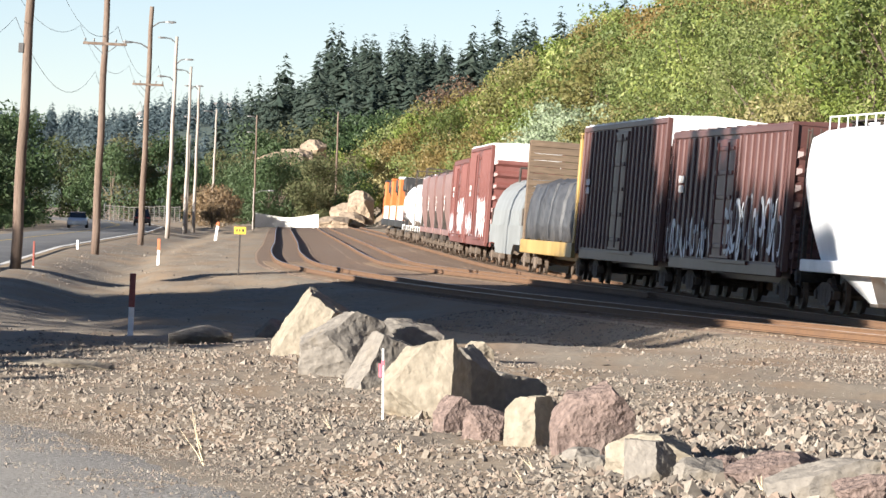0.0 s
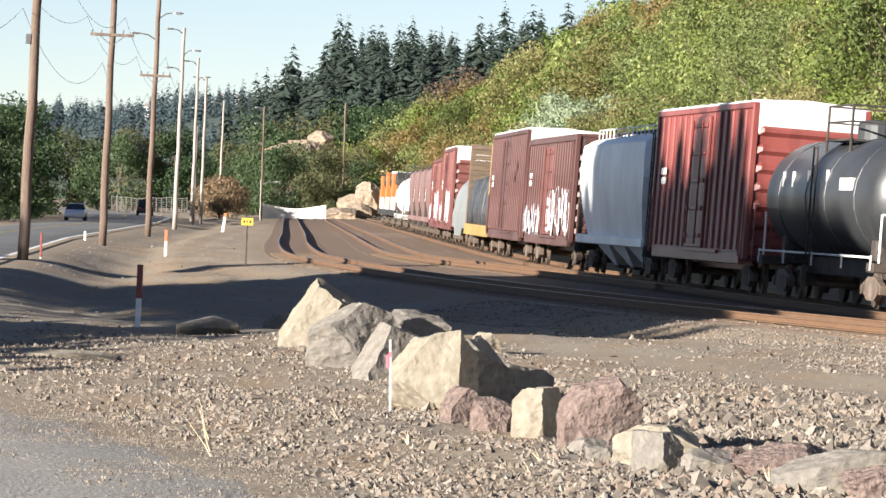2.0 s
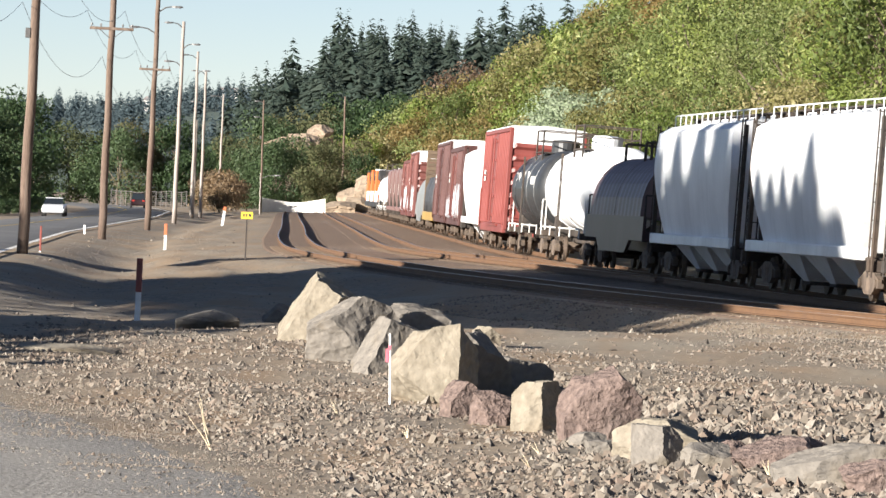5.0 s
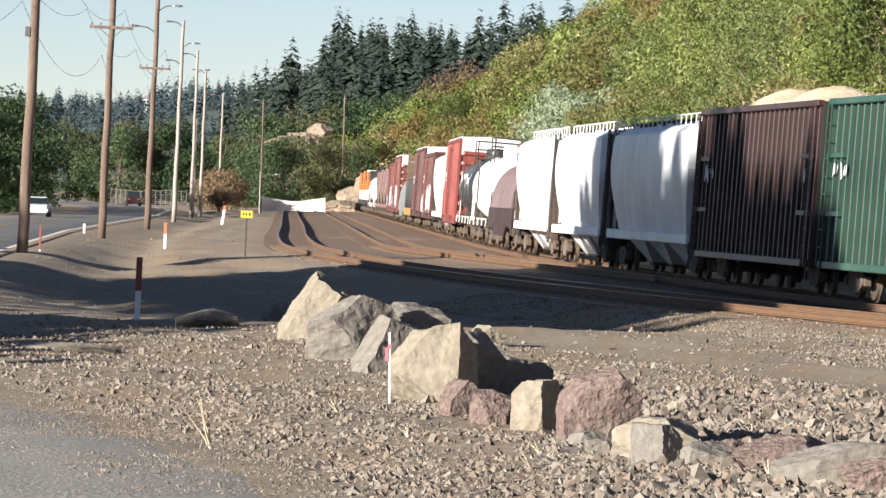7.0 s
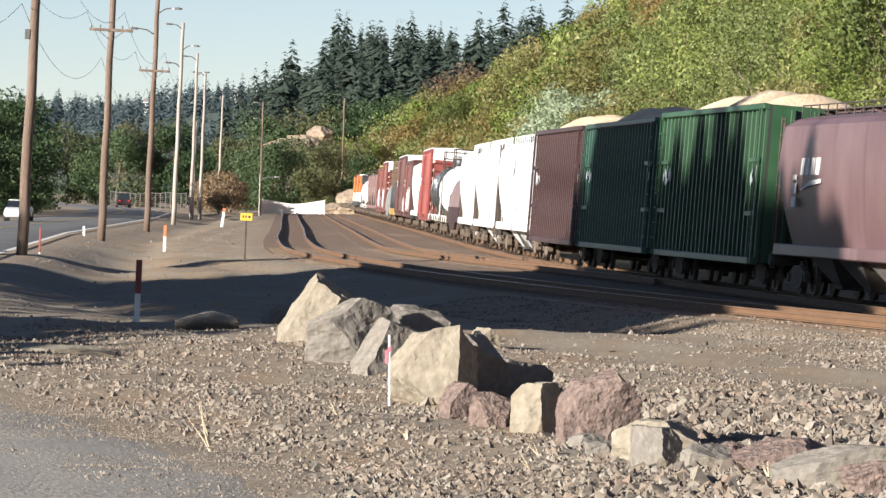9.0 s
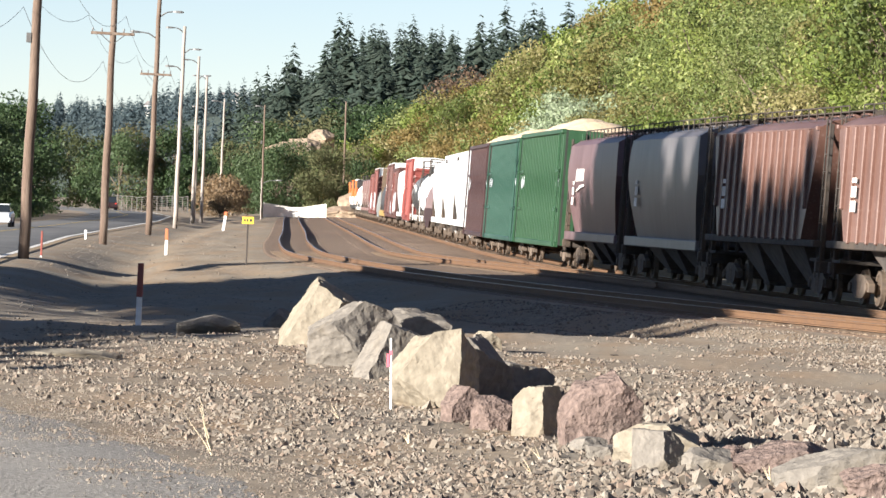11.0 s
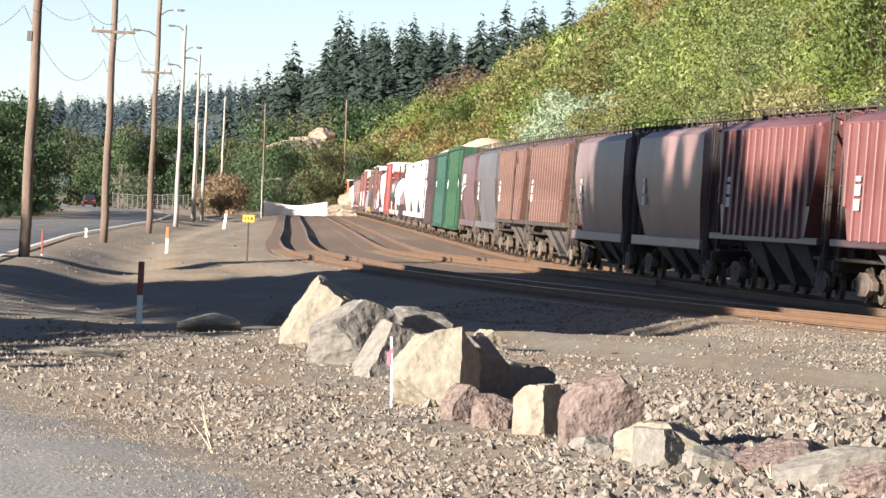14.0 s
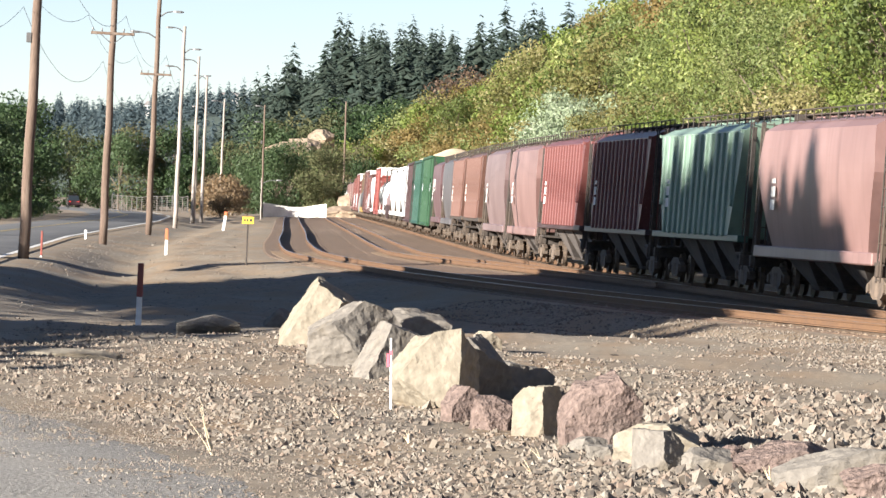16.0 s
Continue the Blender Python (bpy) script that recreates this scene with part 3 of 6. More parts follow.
def hopper(front, length, mat, label, curved=True, ribs=0, top=4.45, sill_mat=None, seed=0, sprayed=False, rails=True, marks=True):
    """A covered hopper: curved or ribbed sides, sloped ends, bays beneath, roof hatches and walkway."""
    c = rolling("covered_hopper", front, length, label)
    sill_mat = sill_mat or mat
    # dark ends even on white cars: shade of the gaps painted onto frames and ladders
    end_mat = STEEL_DARK
    h = length / 2 - 0.8
    z0 = 1.18 if curved else 1.45
    zs = np.linspace(z0, top, 16)
    prof = []
    for z in zs:
        if curved:
            k = (z - z0) / (top - z0)
            wd = 1.28 + 0.3 * math.sin(min(1.0, k * 1.15) * math.pi * 0.62) if k < 0.93 else 1.28 + 0.3 * math.sin(0.99 * math.pi * 0.62) - (k - 0.93) * 5.0
        else:
            k = (z - z0) / (top - z0)
            wd = 1.58 if k < 0.95 else 1.58 - (k - 0.95) * 7
        prof.append((max(0.5, wd), z))

    def end_y(z):
        k = min(1.0, max(0.0, (z - z0) / (top - z0)))
        return h - (0.35 if not curved else 0.75) - (1.55 * (1 - k) ** 1.3 if not curved else 1.25 * abs(0.62 - k) ** 1.25 * 2.0 * (1 if k < 0.62 else 0.55))

    b = Shape()
    rings = []
    cols = 15
    for wd, z in prof:
        e = end_y(z)
        ys = np.linspace(-e, e, cols)
        rings.append([(-wd, y, z) for y in ys] + [(wd, y, z) for y in ys[::-1]])
    b.loft(rings)
    part("body", b, mat, c, smooth=False)
    if ribs:
        made = {}
        for i in range(ribs + 1):
            y = -h + 0.5 + i * (2 * h - 1.0) / ribs
            lo = next((z for z in zs if end_y(z) > abs(y) + 0.05), z0)
            if lo not in made:
                made[lo] = Shape().box(-0.09, 0.09, -0.06, 0.06, lo, top - 0.24, 0.025).mesh("rib", mat)
            for sx in (-1.58, 1.58):
                part("rib", made[lo], None, c, at=pose(sx, y, 0))
    # side sill, end frames and bays
    s = Shape()
    for sx in (-1, 1):
        if curved:
            s.box(*sorted((sx * 1.28, sx * 1.52)), -h + 0.55, h - 0.55, 0.98, 1.28, 0.03)
        else:
            s.box(*sorted((sx * 1.3, sx * 1.6)), -h, h, 1.32, 1.5, 0.02)
    s.box(-0.4, 0.4, -h, h, 0.75, 1.1, 0.02)
    part("side_sill", s, sill_mat, c)
    for i in range(3):
        yc = (i - 1) * (2 * h - 6.2) / 3
        q = (2 * h - 6.2) / 6
        bay = Shape()
        bay.loft([[(-1.3, yc - q, z0 + 0.02), (1.3, yc - q, z0 + 0.02), (1.3, yc + q, z0 + 0.02), (-1.3, yc + q, z0 + 0.02)], [(-0.6, yc - 0.35, 0.32), (0.6, yc - 0.35, 0.32), (0.6, yc + 0.35, 0.32), (-0.6, yc + 0.35, 0.32)]])
        p = part("hopper_bay", bay, mat if mat in (WHITE, GREY_WHITE) else BAY_SHADE, c, "sloping discharge bay")
        part("gate", Shape().box(-0.62, 0.62, yc - 0.45, yc + 0.45, 0.26, 0.36, 0.02), STEEL_DARK, p)
    for k in (-1, 1):
        fr = Shape()
        for x in (-1.35, 1.35):
            fr.box(x - 0.06, x + 0.06, k * (h - 0.1) - 0.06, k * (h - 0.1) + 0.06, 0.85, top - 0.1, 0.01)
        fr.box(-1.5, 1.5, k * (h - 0.05) - 0.12, k * (h - 0.05) + 0.12, 0.72, 1.0, 0.02)
        fr.box(-1.45, 1.45, k * (h - 0.6) - 0.5, k * (h - 0.6) + 0.5, 0.98, 1.06, 0.01)
        for x in (-0.7, 0.7):
            fr.tube((x, k * (h - 0.2), 1.0), (x, k * (end_y(3.2)), 3.2), 0.06, n=6)
        part("end_frame", fr, end_mat, c)
        ladder(c, -1.42, k * (h - 0.1), 0.6, top + 0.05, 0.46, end_mat)
        ladder(c, -0.9, k * (h + 0.02), 0.8, top + 0.05, 0.46, end_mat, across=True)
    rf = Shape()
    wt = prof[-1][0]
    e = end_y(top)
    rf.loft([[(-wt - 0.05, y, top - 0.02), (-wt * 0.6, y, top + 0.12), (0, y, top + 0.17), (wt * 0.6, y, top + 0.12), (wt + 0.05, y, top - 0.02)] for y in (-e, e)])
    part("roof", rf, mat, c)
    hatch = Shape().box(-0.34, 0.34, -0.5, 0.5, top + 0.15, top + 0.26, 0.03).mesh("roof_hatch", mat)
    for i in range(8):
        part("roof_hatch", hatch, None, c, at=pose(0, -e + (i + 0.5) * 2 * e / 8, 0))
    if rails:
        roof_rail(c, h - 0.1, top + 0.05, -0.95, mat if mat in (WHITE, GREY_WHITE) else end_mat)
    running_board(c, h + 0.1, top + 0.3, STEEL_DARK, 0.7)
    trucks(c, (-h + 1.75, h - 1.75))
    couplers(c, h)
    if sprayed:
        graffiti(c, -1.68 if ribs else -1.6, -h + 1.6, h - 1.8, z0 + 0.15, 2.6, seed, GRAFFITI[seed % 2])
    if not marks:
        return c
    bars(c, (-1.68 if ribs else -1.59), h - 3.1, 3.0, ((0.5, 0.12), (0.55, 0.26), (0.55, 0.26)), STENCIL)
    return c


def ring_y(r, y, zc, n=28):
    return [(r * math.cos(2 * math.pi * i / n), y, zc + r * math.sin(2 * math.pi * i / n)) for i in range(n)]


def tank_car(front, length, mat, label, r=1.46, marks=None):
    """A tank car: domed ends, cradle, walkway with rails, fittings on top."""
    c = rolling("tank_car", front, length, label)
    h = length / 2 - 0.8
    zc = 1.12 + r
    e = h - 0.35
    part("tank", Shape().loft([ring_y(r * q, y, zc) for y, q in ((-e, 0.02), (-e + 0.05, 0.4), (-e + 0.18, 0.72), (-e + 0.4, 0.93), (-e + 0.65, 1.0), (e - 0.65, 1.0), (e - 0.4, 0.93), (e - 0.18, 0.72), (e - 0.05, 0.4), (e, 0.02))]), mat, c, smooth=True)
    for y in (-e + 2.3, -1.2, 1.2, e - 2.3):
        part("band", Shape().loft([ring_y(r + d, y + o, zc) for o, d in ((-0.06, 0.0), (-0.05, 0.018), (0.05, 0.018), (0.06, 0.0))]), mat, c)
    part("frame", Shape().box(-0.4, 0.4, -h, h, 0.7, 1.15, 0.03).box(-1.45, 1.45, -h, -h + 0.8, 0.85, 1.08, 0.03).box(-1.45, 1.45, h - 0.8, h, 0.85, 1.08, 0.03).box(-1.1, 1.1, -h + 1.5, -h + 2.1, 0.9, 1.7, 0.05).box(-1.1, 1.1, h - 2.1, h - 1.5, 0.9, 1.7, 0.05), STEEL_DARK, c)
    rail = Shape()
    for sx in (-1.45, 1.45):
        rail.tube((sx, -h + 0.3, 1.2), (sx, h - 0.3, 1.2), 0.03, n=6)
        for y in (-h + 0.3, -h * 0.5, 0.0, h * 0.5, h - 0.3):
            rail.tube((sx, y, 0.9), (sx, y, 1.25), 0.025, n=6)
    for k in (-1, 1):
        for x in (-1.3, 1.3):
            rail.tube((x, k * (h - 0.1), 1.05), (x, k * (h - 0.1), 2.2), 0.03, n=6)
        rail.tube((-1.3, k * (h - 0.1), 2.2), (1.3, k * (h - 0.1), 2.2), 0.03, n=6)
    part("handrail", rail, STENCIL, c, "pale steel handrail")
    top = zc + r
    part("dome", Shape().loft([[(0.55 * q * math.cos(a), 0.55 * q * math.sin(a), top - 0.1 + z) for a in (2 * math.pi * i / 20 for i in range(20))] for q, z in ((1, 0), (1, 0.42), (0.92, 0.52), (0.3, 0.56))]), mat, c, "fittings housing")
    cage = Shape()
    for y in (-1.5, 1.5):
        for x in (-1.0, 1.0):
            cage.tube((x, y, top - 0.45), (x, y, top + 0.75), 0.035, n=6)
        for z in (0.35, 0.75):
            cage.tube((-1.0, y, top + z), (1.0, y, top + z), 0.025, n=6)
    for x in (-1.0, 1.0):
        for z in (0.35, 0.75):
            cage.tube((x, -1.5, top + z), (x, 1.5, top + z), 0.025, n=6)
    cage.box(-1.05, -0.6, -1.5, 1.5, top - 0.12, top - 0.07).box(0.6, 1.05, -1.5, 1.5, top - 0.12, top - 0.07)
    part("walkway_cage", cage, STEEL_DARK, c, "dark platform with guard rails")
    ladder(c, -r - 0.05, 0.0, 0.8, top - 0.3, 0.5, STEEL_DARK)
    if marks:
        for y, z, wd, hh in marks:
            ang = math.asin(max(-1, min(1, (z - zc) / r)))
            x = -(r + 0.012) * math.cos(ang)
            part("stencil", Shape().box(x - 0.012, x + 0.05, y - wd / 2, y + wd / 2, z - hh / 2, z + hh / 2), STENCIL, c, "pale stencilled mark")
    trucks(c, (-h + 1.8, h - 1.8))
    couplers(c, h)
    return c


def coil_car(front, length, mat, label, base_mat, covers=2):
    """A flat car under rounded removable hoods."""
    c = rolling("coil_car", front, length, label)
    h = length / 2 - 0.8
    part("frame", Shape().box(-1.45, 1.45, -h, h, 1.0, 1.3, 0.03).box(-0.4, 0.4, -h, h, 0.65, 1.0, 0.03), base_mat, c)
    sk = Shape()
    for sx in (-1, 1):
        x0, x1 = sorted((sx * 1.36, sx * 1.46))
        sk.loft([[(x0, y, z), (x1, y, z), (x1, y, 1.75), (x0, y, 1.75)] for y, z in ((-h, 1.0), (-h + 3.4, 1.0), (-h + 4.4, 0.6), (h - 4.4, 0.6), (h - 3.4, 1.0), (h, 1.0))])
    part("side_skirt", sk, base_mat, c)
    n = 13
    for i in range(covers):
        a = -h + 1.0 + i * (2 * h - 2.0) / covers
        b = a + (2 * h - 2.0) / covers - 0.12
        hood = Shape()
        rows = []
        m = 14
        for j in range(m * 2 + 1):
            y = a + (b - a) * j / (m * 2)
            rr = 1.0 + (0.025 if j % 4 == 0 else 0)
            rows.append([(1.42 * rr * math.cos(math.pi - math.pi * q / n), y, 1.7 + 1.95 * rr * max(0.0, math.sin(math.pi * q / n)) ** 0.8) for q in range(n + 1)])
        hood.loft(rows)
        cov = part("hood", hood, mat, c, "rounded removable hood")
        for y in (a + 0.7, b - 0.7):
            lift = Shape().tube((-0.5, y, 3.5), (-0.5, y, 4.15), 0.05, n=6).tube((0.5, y, 3.5), (0.5, y, 4.15), 0.05, n=6).tube((-0.5, y, 4.15), (0.5, y, 4.15), 0.05, n=6)
            part("lifting_frame", lift, STEEL_DARK, cov)
    trucks(c, (-h + 1.8, h - 1.8))
    couplers(c, h)
    rail = Shape()
    for k in (-1, 1):
        rail.tube((-1.4, k * (h - 0.2), 1.3), (-1.4, k * (h - 0.2), 2.4), 0.03, n=6).tube((1.4, k * (h - 0.2), 1.3), (1.4, k * (h - 0.2), 2.4), 0.03, n=6).tube((-1.4, k * (h - 0.2), 2.4), (1.4, k * (h - 0.2), 2.4), 0.03, n=6)
    part("handrail", rail, STEEL_DARK, c)
    return c


CHIPS = surface("wood_chips", (0.62, 0.47, 0.31), (0.75, 0.6, 0.43), 9.0, 0.8, (0.5, 0.37, 0.23), 0.95, 0, 0.9, 0.06)


# near-black sheet and floor, much darker than the ribs in front
SHEET_DARK = surface("chip_car_dark_sheet", (0.012, 0.018, 0.013), (0.02, 0.027, 0.02), 5.0, 0.6, (0.028, 0.026, 0.022), 0.7, 0, 0.2, 0.01, (1, 1, 0.15))


def chip_car(front, length, mat, label, top=4.75, light=None):
    """A tall ribbed gondola heaped with wood chips."""
    c = rolling("chip_gondola", front, length, label)
    h = length / 2 - 0.7
    w = 1.52
    for sx in (-1, 1):
        part("side_sheet", Shape().box(*sorted((sx * (w - 0.08), sx * w)), -h, h, 0.75, top), SHEET_DARK, c, "near-black side sheet behind the ribs")
        part("end_sheet", Shape().box(-w + 0.082, w - 0.082, *sorted((sx * (h - 0.08), sx * (h - 0.002))), 0.75, top), mat, c)
    part("floor", Shape().box(-w + 0.082, w - 0.082, -h + 0.082, h - 0.082, 0.75, 0.95), SHEET_DARK, c)
    ribs = Shape()
    n = 25
    rib = Shape().box(-0.085, 0.085, -0.05, 0.05, 0.8, top - 0.12, 0.012).mesh("rib", mat)
    for sx in (-1, 1):
        for i in range(n + 1):
            part("rib", rib, None, c, at=pose(sx * w, -h + 0.08 + i * (2 * h - 0.16) / n, 0))
        ribs.box(*sorted((sx * (w - 0.02), sx * (w + 0.16))), -h, h, top - 0.14, top + 0.02, 0.02)
        ribs.box(*sorted((sx * (w - 0.02), sx * (w + 0.15))), -h, h, 0.68, 0.86, 0.02)
        for k in (-1, 1):
            for z in (2.0, 3.4):
                ribs.box(*sorted((sx * w, sx * (w + 0.13))), *sorted((k * (h - 1.9), k * (h - 0.1))), z - 0.06, z + 0.06, 0.01)
    for k in (-1, 1):
        for x in (-0.9, -0.3, 0.3, 0.9):
            ribs.box(x - 0.06, x + 0.06, *sorted((k * h, k * (h + 0.12))), 0.9, top - 0.1, 0.01)
    part("stiffener_frame", ribs, mat, c)
    ys = np.linspace(-h + 0.05, h - 0.05, 34)
    xs = np.linspace(-w + 0.07, w - 0.07, 11)
    load = Shape()
    rows = []
    for j, y in enumerate(ys):
        rows.append([(x, y, top - 0.1 + 0.62 * (1 - (x / w) ** 2) * max(0.0, 1 - (abs(y) / h) ** 6) * (0.8 + 0.3 * math.sin(y * 1.1 + front) + 0.1 * math.sin(y * 3 + x * 2))) for x in xs])
    load.loft(rows, closed=False)
    part("load", load, CHIPS, c, "heaped pale wood chips", smooth=True)
    trucks(c, (-h + 1.9, h - 1.9))
    couplers(c, h)
    for k in (-1, 1):
        ladder(c, -w - 0.17, k * (h - 0.3), 0.7, top - 0.1, 0.45, mat)
    graffiti(c, -w - 0.09, h - 2.4, h - 0.9, 2.8, 3.2, int(front) % 97, GRAFFITI[1])
    graffiti(c, -w - 0.09, -h + 0.6, -h + 1.5, 2.8, 3.2, int(front) % 89, GRAFFITI[1])
    return c


def bulkhead_flat(front, length, mat, wood, tarp, label):
    """A flat car with end bulkheads and a tarpaulin-covered load."""
    c = rolling("bulkhead_flat_car", front, length, label)
    h = length / 2 - 0.8
    part("deck", Shape().box(-1.5, 1.5, -h, h, 0.95, 1.25, 0.03).box(-0.4, 0.4, -h, h, 0.6, 0.95, 0.02).box(-1.55, -1.4, -h, h, 0.75, 1.25, 0.02).box(1.4, 1.55, -h, h, 0.75, 1.25, 0.02), mat, c)
    for k in (-1, 1):
        y = k * (h - 0.25)
        b = part("bulkhead", Shape().box(-1.5, -1.3, y - 0.2, y + 0.2, 1.2, 4.95, 0.03).box(1.3, 1.5, y - 0.2, y + 0.2, 1.2, 4.95, 0.03).box(-1.5, 1.5, y - 0.2, y + 0.2, 4.75, 4.98, 0.03), mat if k < 0 else wood, c, "tall end bulkhead")
        for i in range(14 if k < 0 else 15):
            z = 1.27 + i * 0.25
            part("plank", Shape().box(-1.32 if k < 0 else -1.49, 1.32 if k < 0 else 1.49, y - 0.1 - 0.115 * (k > 0), y + 0.1, z, z + 0.235, 0.012), wood, b)
    rnd = random.Random(4)
    for i in range(4):
        a = -h + 0.9 + i * (2 * h - 1.8) / 4
        bnd = a + (2 * h - 1.8) / 4 - 0.3
        rows = []
        for j in range(9):
            y = a + (bnd - a) * j / 8
            sw = 1.0 + 0.05 * math.sin(j * 2.3 + i)
            rows.append([(x * sw + 0.04 * math.sin(j * 3 + q), y, z + 0.09 * math.sin(j * 1.7 + q * 2 + i)) for q, (x, z) in enumerate(((-1.4, 1.26), (-1.45, 1.9), (-1.38, 2.7), (-1.2, 3.25), (-0.6, 3.5), (0, 3.55), (0.6, 3.5), (1.2, 3.25), (1.38, 2.7), (1.45, 1.9), (1.4, 1.26)))])
        part("tarpaulin", Shape().loft(rows), tarp, c, "slack black tarpaulin over the load", smooth=True)
    trucks(c, (-h + 1.9, h - 1.9))
    couplers(c, h)
    return c


def locomotive(front, length, orange, dark, roof_mat, label):
    c = rolling("locomotive", front, length, label, "locomotive")
    h = length / 2 - 0.6
    part("frame", Shape().box(-1.5, 1.5, -h, h, 1.0, 1.5, 0.05).box(-0.9, 0.9, -3.2, 3.2, 0.4, 1.0, 0.15), dark, c, "black underframe and fuel tank")
    part("hood", Shape().box(-1.05, 1.05, -h + 1.2, h - 5.6, 1.5, 4.1, 0.12), dark, c, "long black engine hood")
    part("stripe", Shape().box(-1.06, 1.06, -h + 1.3, h - 5.7, 2.1, 3.3, 0.05), orange, c, "orange side band")
    part("radiator", Shape().box(-1.45, 1.45, -h + 1.4, -h + 5.0, 3.5, 4.5, 0.1), dark, c, "flared radiator section")
    cab = part("cab", Shape().box(-1.5, 1.5, h - 5.6, h - 2.4, 1.5, 4.5, 0.12), orange, c)
    part("cab_roof", Shape().box(-1.5, 1.5, h - 5.6, h - 2.4, 4.44, 4.62, 0.06), roof_mat, cab)
    w = Shape()
    for k in (-1, 1):
        w.box(*sorted((k * 1.49, k * 1.515)), h - 5.2, h - 4.2, 3.2, 3.95, 0.01).box(*sorted((k * 1.49, k * 1.515)), h - 3.9, h - 2.8, 3.2, 3.95, 0.01)
    w.box(-1.2, 1.2, h - 5.62, h - 5.59, 3.6, 4.05, 0.005)
    part("window", w, GLASS_DARK, cab)
    part("nose", Shape().box(-1.2, 1.2, h - 2.4, h - 0.8, 1.5, 3.1, 0.2), orange, c)
    rl = Shape()
    for sx in (-1.45, 1.45):
        rl.tube((sx, -h + 0.2, 2.5), (sx, h - 5.6, 2.5), 0.025, n=6)
        for i in range(11):
            y = -h + 0.2 + i * (2 * h - 5.8) / 10
            rl.tube((sx, y, 1.5), (sx, y, 2.5), 0.02, n=6)
    part("handrail", rl, STENCIL, c, "pale handrails")
    trucks(c, (-h + 2.2, -h + 4.3, h - 4.3, h - 2.2))
    couplers(c, h)
    return c


GLASS_DARK, _nt, _p = nodes_of("dark_glass")
_p.inputs["Base Color"].default_value = (0.02, 0.025, 0.03, 1)
_p.inputs["Roughness"].default_value = 0.08

RED_OXIDE = paint("oxide_red", (0.132, 0.044, 0.036), amount=0.4)
RED_BRIGHT = paint("faded_red", (0.192, 0.044, 0.036), amount=0.3)
BROWN = paint("boxcar_brown", (0.08, 0.0336, 0.0288), amount=0.45)
WHITE = paint("hopper_white", (0.74, 0.75, 0.75), rust=(0.3, 0.24, 0.19), amount=0.12, streak=0.25)
GREY_WHITE = paint("hopper_grey", (0.62, 0.64, 0.64), rust=(0.28, 0.22, 0.18), amount=0.15, streak=0.35)
PINK = paint("faded_pink_oxide", (0.2, 0.116, 0.104), rust=(0.2, 0.08, 0.05), amount=0.25)
PINK_GREY = paint("faded_mauve", (0.16, 0.108, 0.104), rust=(0.18, 0.08, 0.06), amount=0.25)
RUST_RIB = paint("ribbed_rust_red", (0.136, 0.0448, 0.04), rust=(0.3, 0.22, 0.2), amount=0.25, streak=0.7)
RUST_ORANGE = paint("brown_oxide", (0.12, 0.06, 0.0448), rust=(0.34, 0.28, 0.25), amount=0.3, streak=0.7)
MAUVE = paint("dusty_mauve", (0.108, 0.06, 0.0624), rust=(0.2, 0.12, 0.1), amount=0.25)
SLATE = paint("slate_grey", (0.092, 0.084, 0.0864), rust=(0.2, 0.15, 0.13), amount=0.2)
GREEN_DARK = paint("deep_green", (0.014, 0.055, 0.021), rust=(0.03, 0.03, 0.02), amount=0.3)
GREEN_TEAL = paint("teal_green", (0.015, 0.056, 0.038), rust=(0.05, 0.04, 0.03), amount=0.3)
GREEN_PALE = paint("pale_green", (0.17, 0.245, 0.19), rust=(0.14, 0.1, 0.07), amount=0.25)
CHIP_DARK = paint("dark_chip_red", (0.034, 0.013, 0.013), amount=0.4)
BLACK_TANK = paint("tank_black", (0.024, 0.0256, 0.0272), rust=(0.09, 0.07, 0.06), amount=0.3, rough=0.4)
YELLOW = paint("bulkhead_yellow", (0.336, 0.216, 0.064), amount=0.25)
SILVER = paint("hood_silver", (0.192, 0.2, 0.196), rust=(0.25, 0.2, 0.17), amount=0.2, rough=0.45)
ORANGE = paint("loco_orange", (0.44, 0.112, 0.024), rust=(0.2, 0.1, 0.05), amount=0.15)
BLACK = paint("loco_black", (0.024, 0.024, 0.024), amount=0.2)
LUMBER = surface("bulkhead_planks", (0.1, 0.07, 0.045), (0.17, 0.12, 0.08), 4.0, 1.0, (0.07, 0.05, 0.04), 0.9, 0, 0.5, 0.01, (0.5, 4, 6))
TARP = surface("black_tarp", (0.04, 0.042, 0.045), (0.07, 0.07, 0.075), 4.0, 1.0, (0.1, 0.1, 0.1), 0.5, 0, 0.6, 0.04)

for i, roof in enumerate((BLACK, ORANGE, WHITE)):
    locomotive(474.5 - i * 22.3, 22.3, ORANGE, BLACK, roof, "orange and black diesel locomotive pulling the train")
for i in range(2):
    tank_car(407.5 - i * 21.4, 21.4, WHITE, "dusty white tank car behind the engines", 1.5)
for i in range(4):
    hopper(365.0 - i * 13.2, 13.2, PINK, "short faded pink two-bay covered hopper", top=4.3, rails=False)
boxcar(312.2, 18.6, 4.75, RED_OXIDE, RED_OXIDE, RED_OXIDE, "oxide red boxcar with white graffiti along its foot", seed=11)
boxcar(293.6, 18.4, 5.2, RED_OXIDE, RED_OXIDE, ROOF_GALV, "tall oxide red boxcar with ribbed ends", end_top=WHITE, seed=21)
coil_car(275.2, 19.5, SILVER, "coil car under a ribbed silver hood", SILVER, 1)
bulkhead_flat(255.7, 22.0, YELLOW, LUMBER, TARP, "yellow bulkhead flat car with a black tarpaulin load")
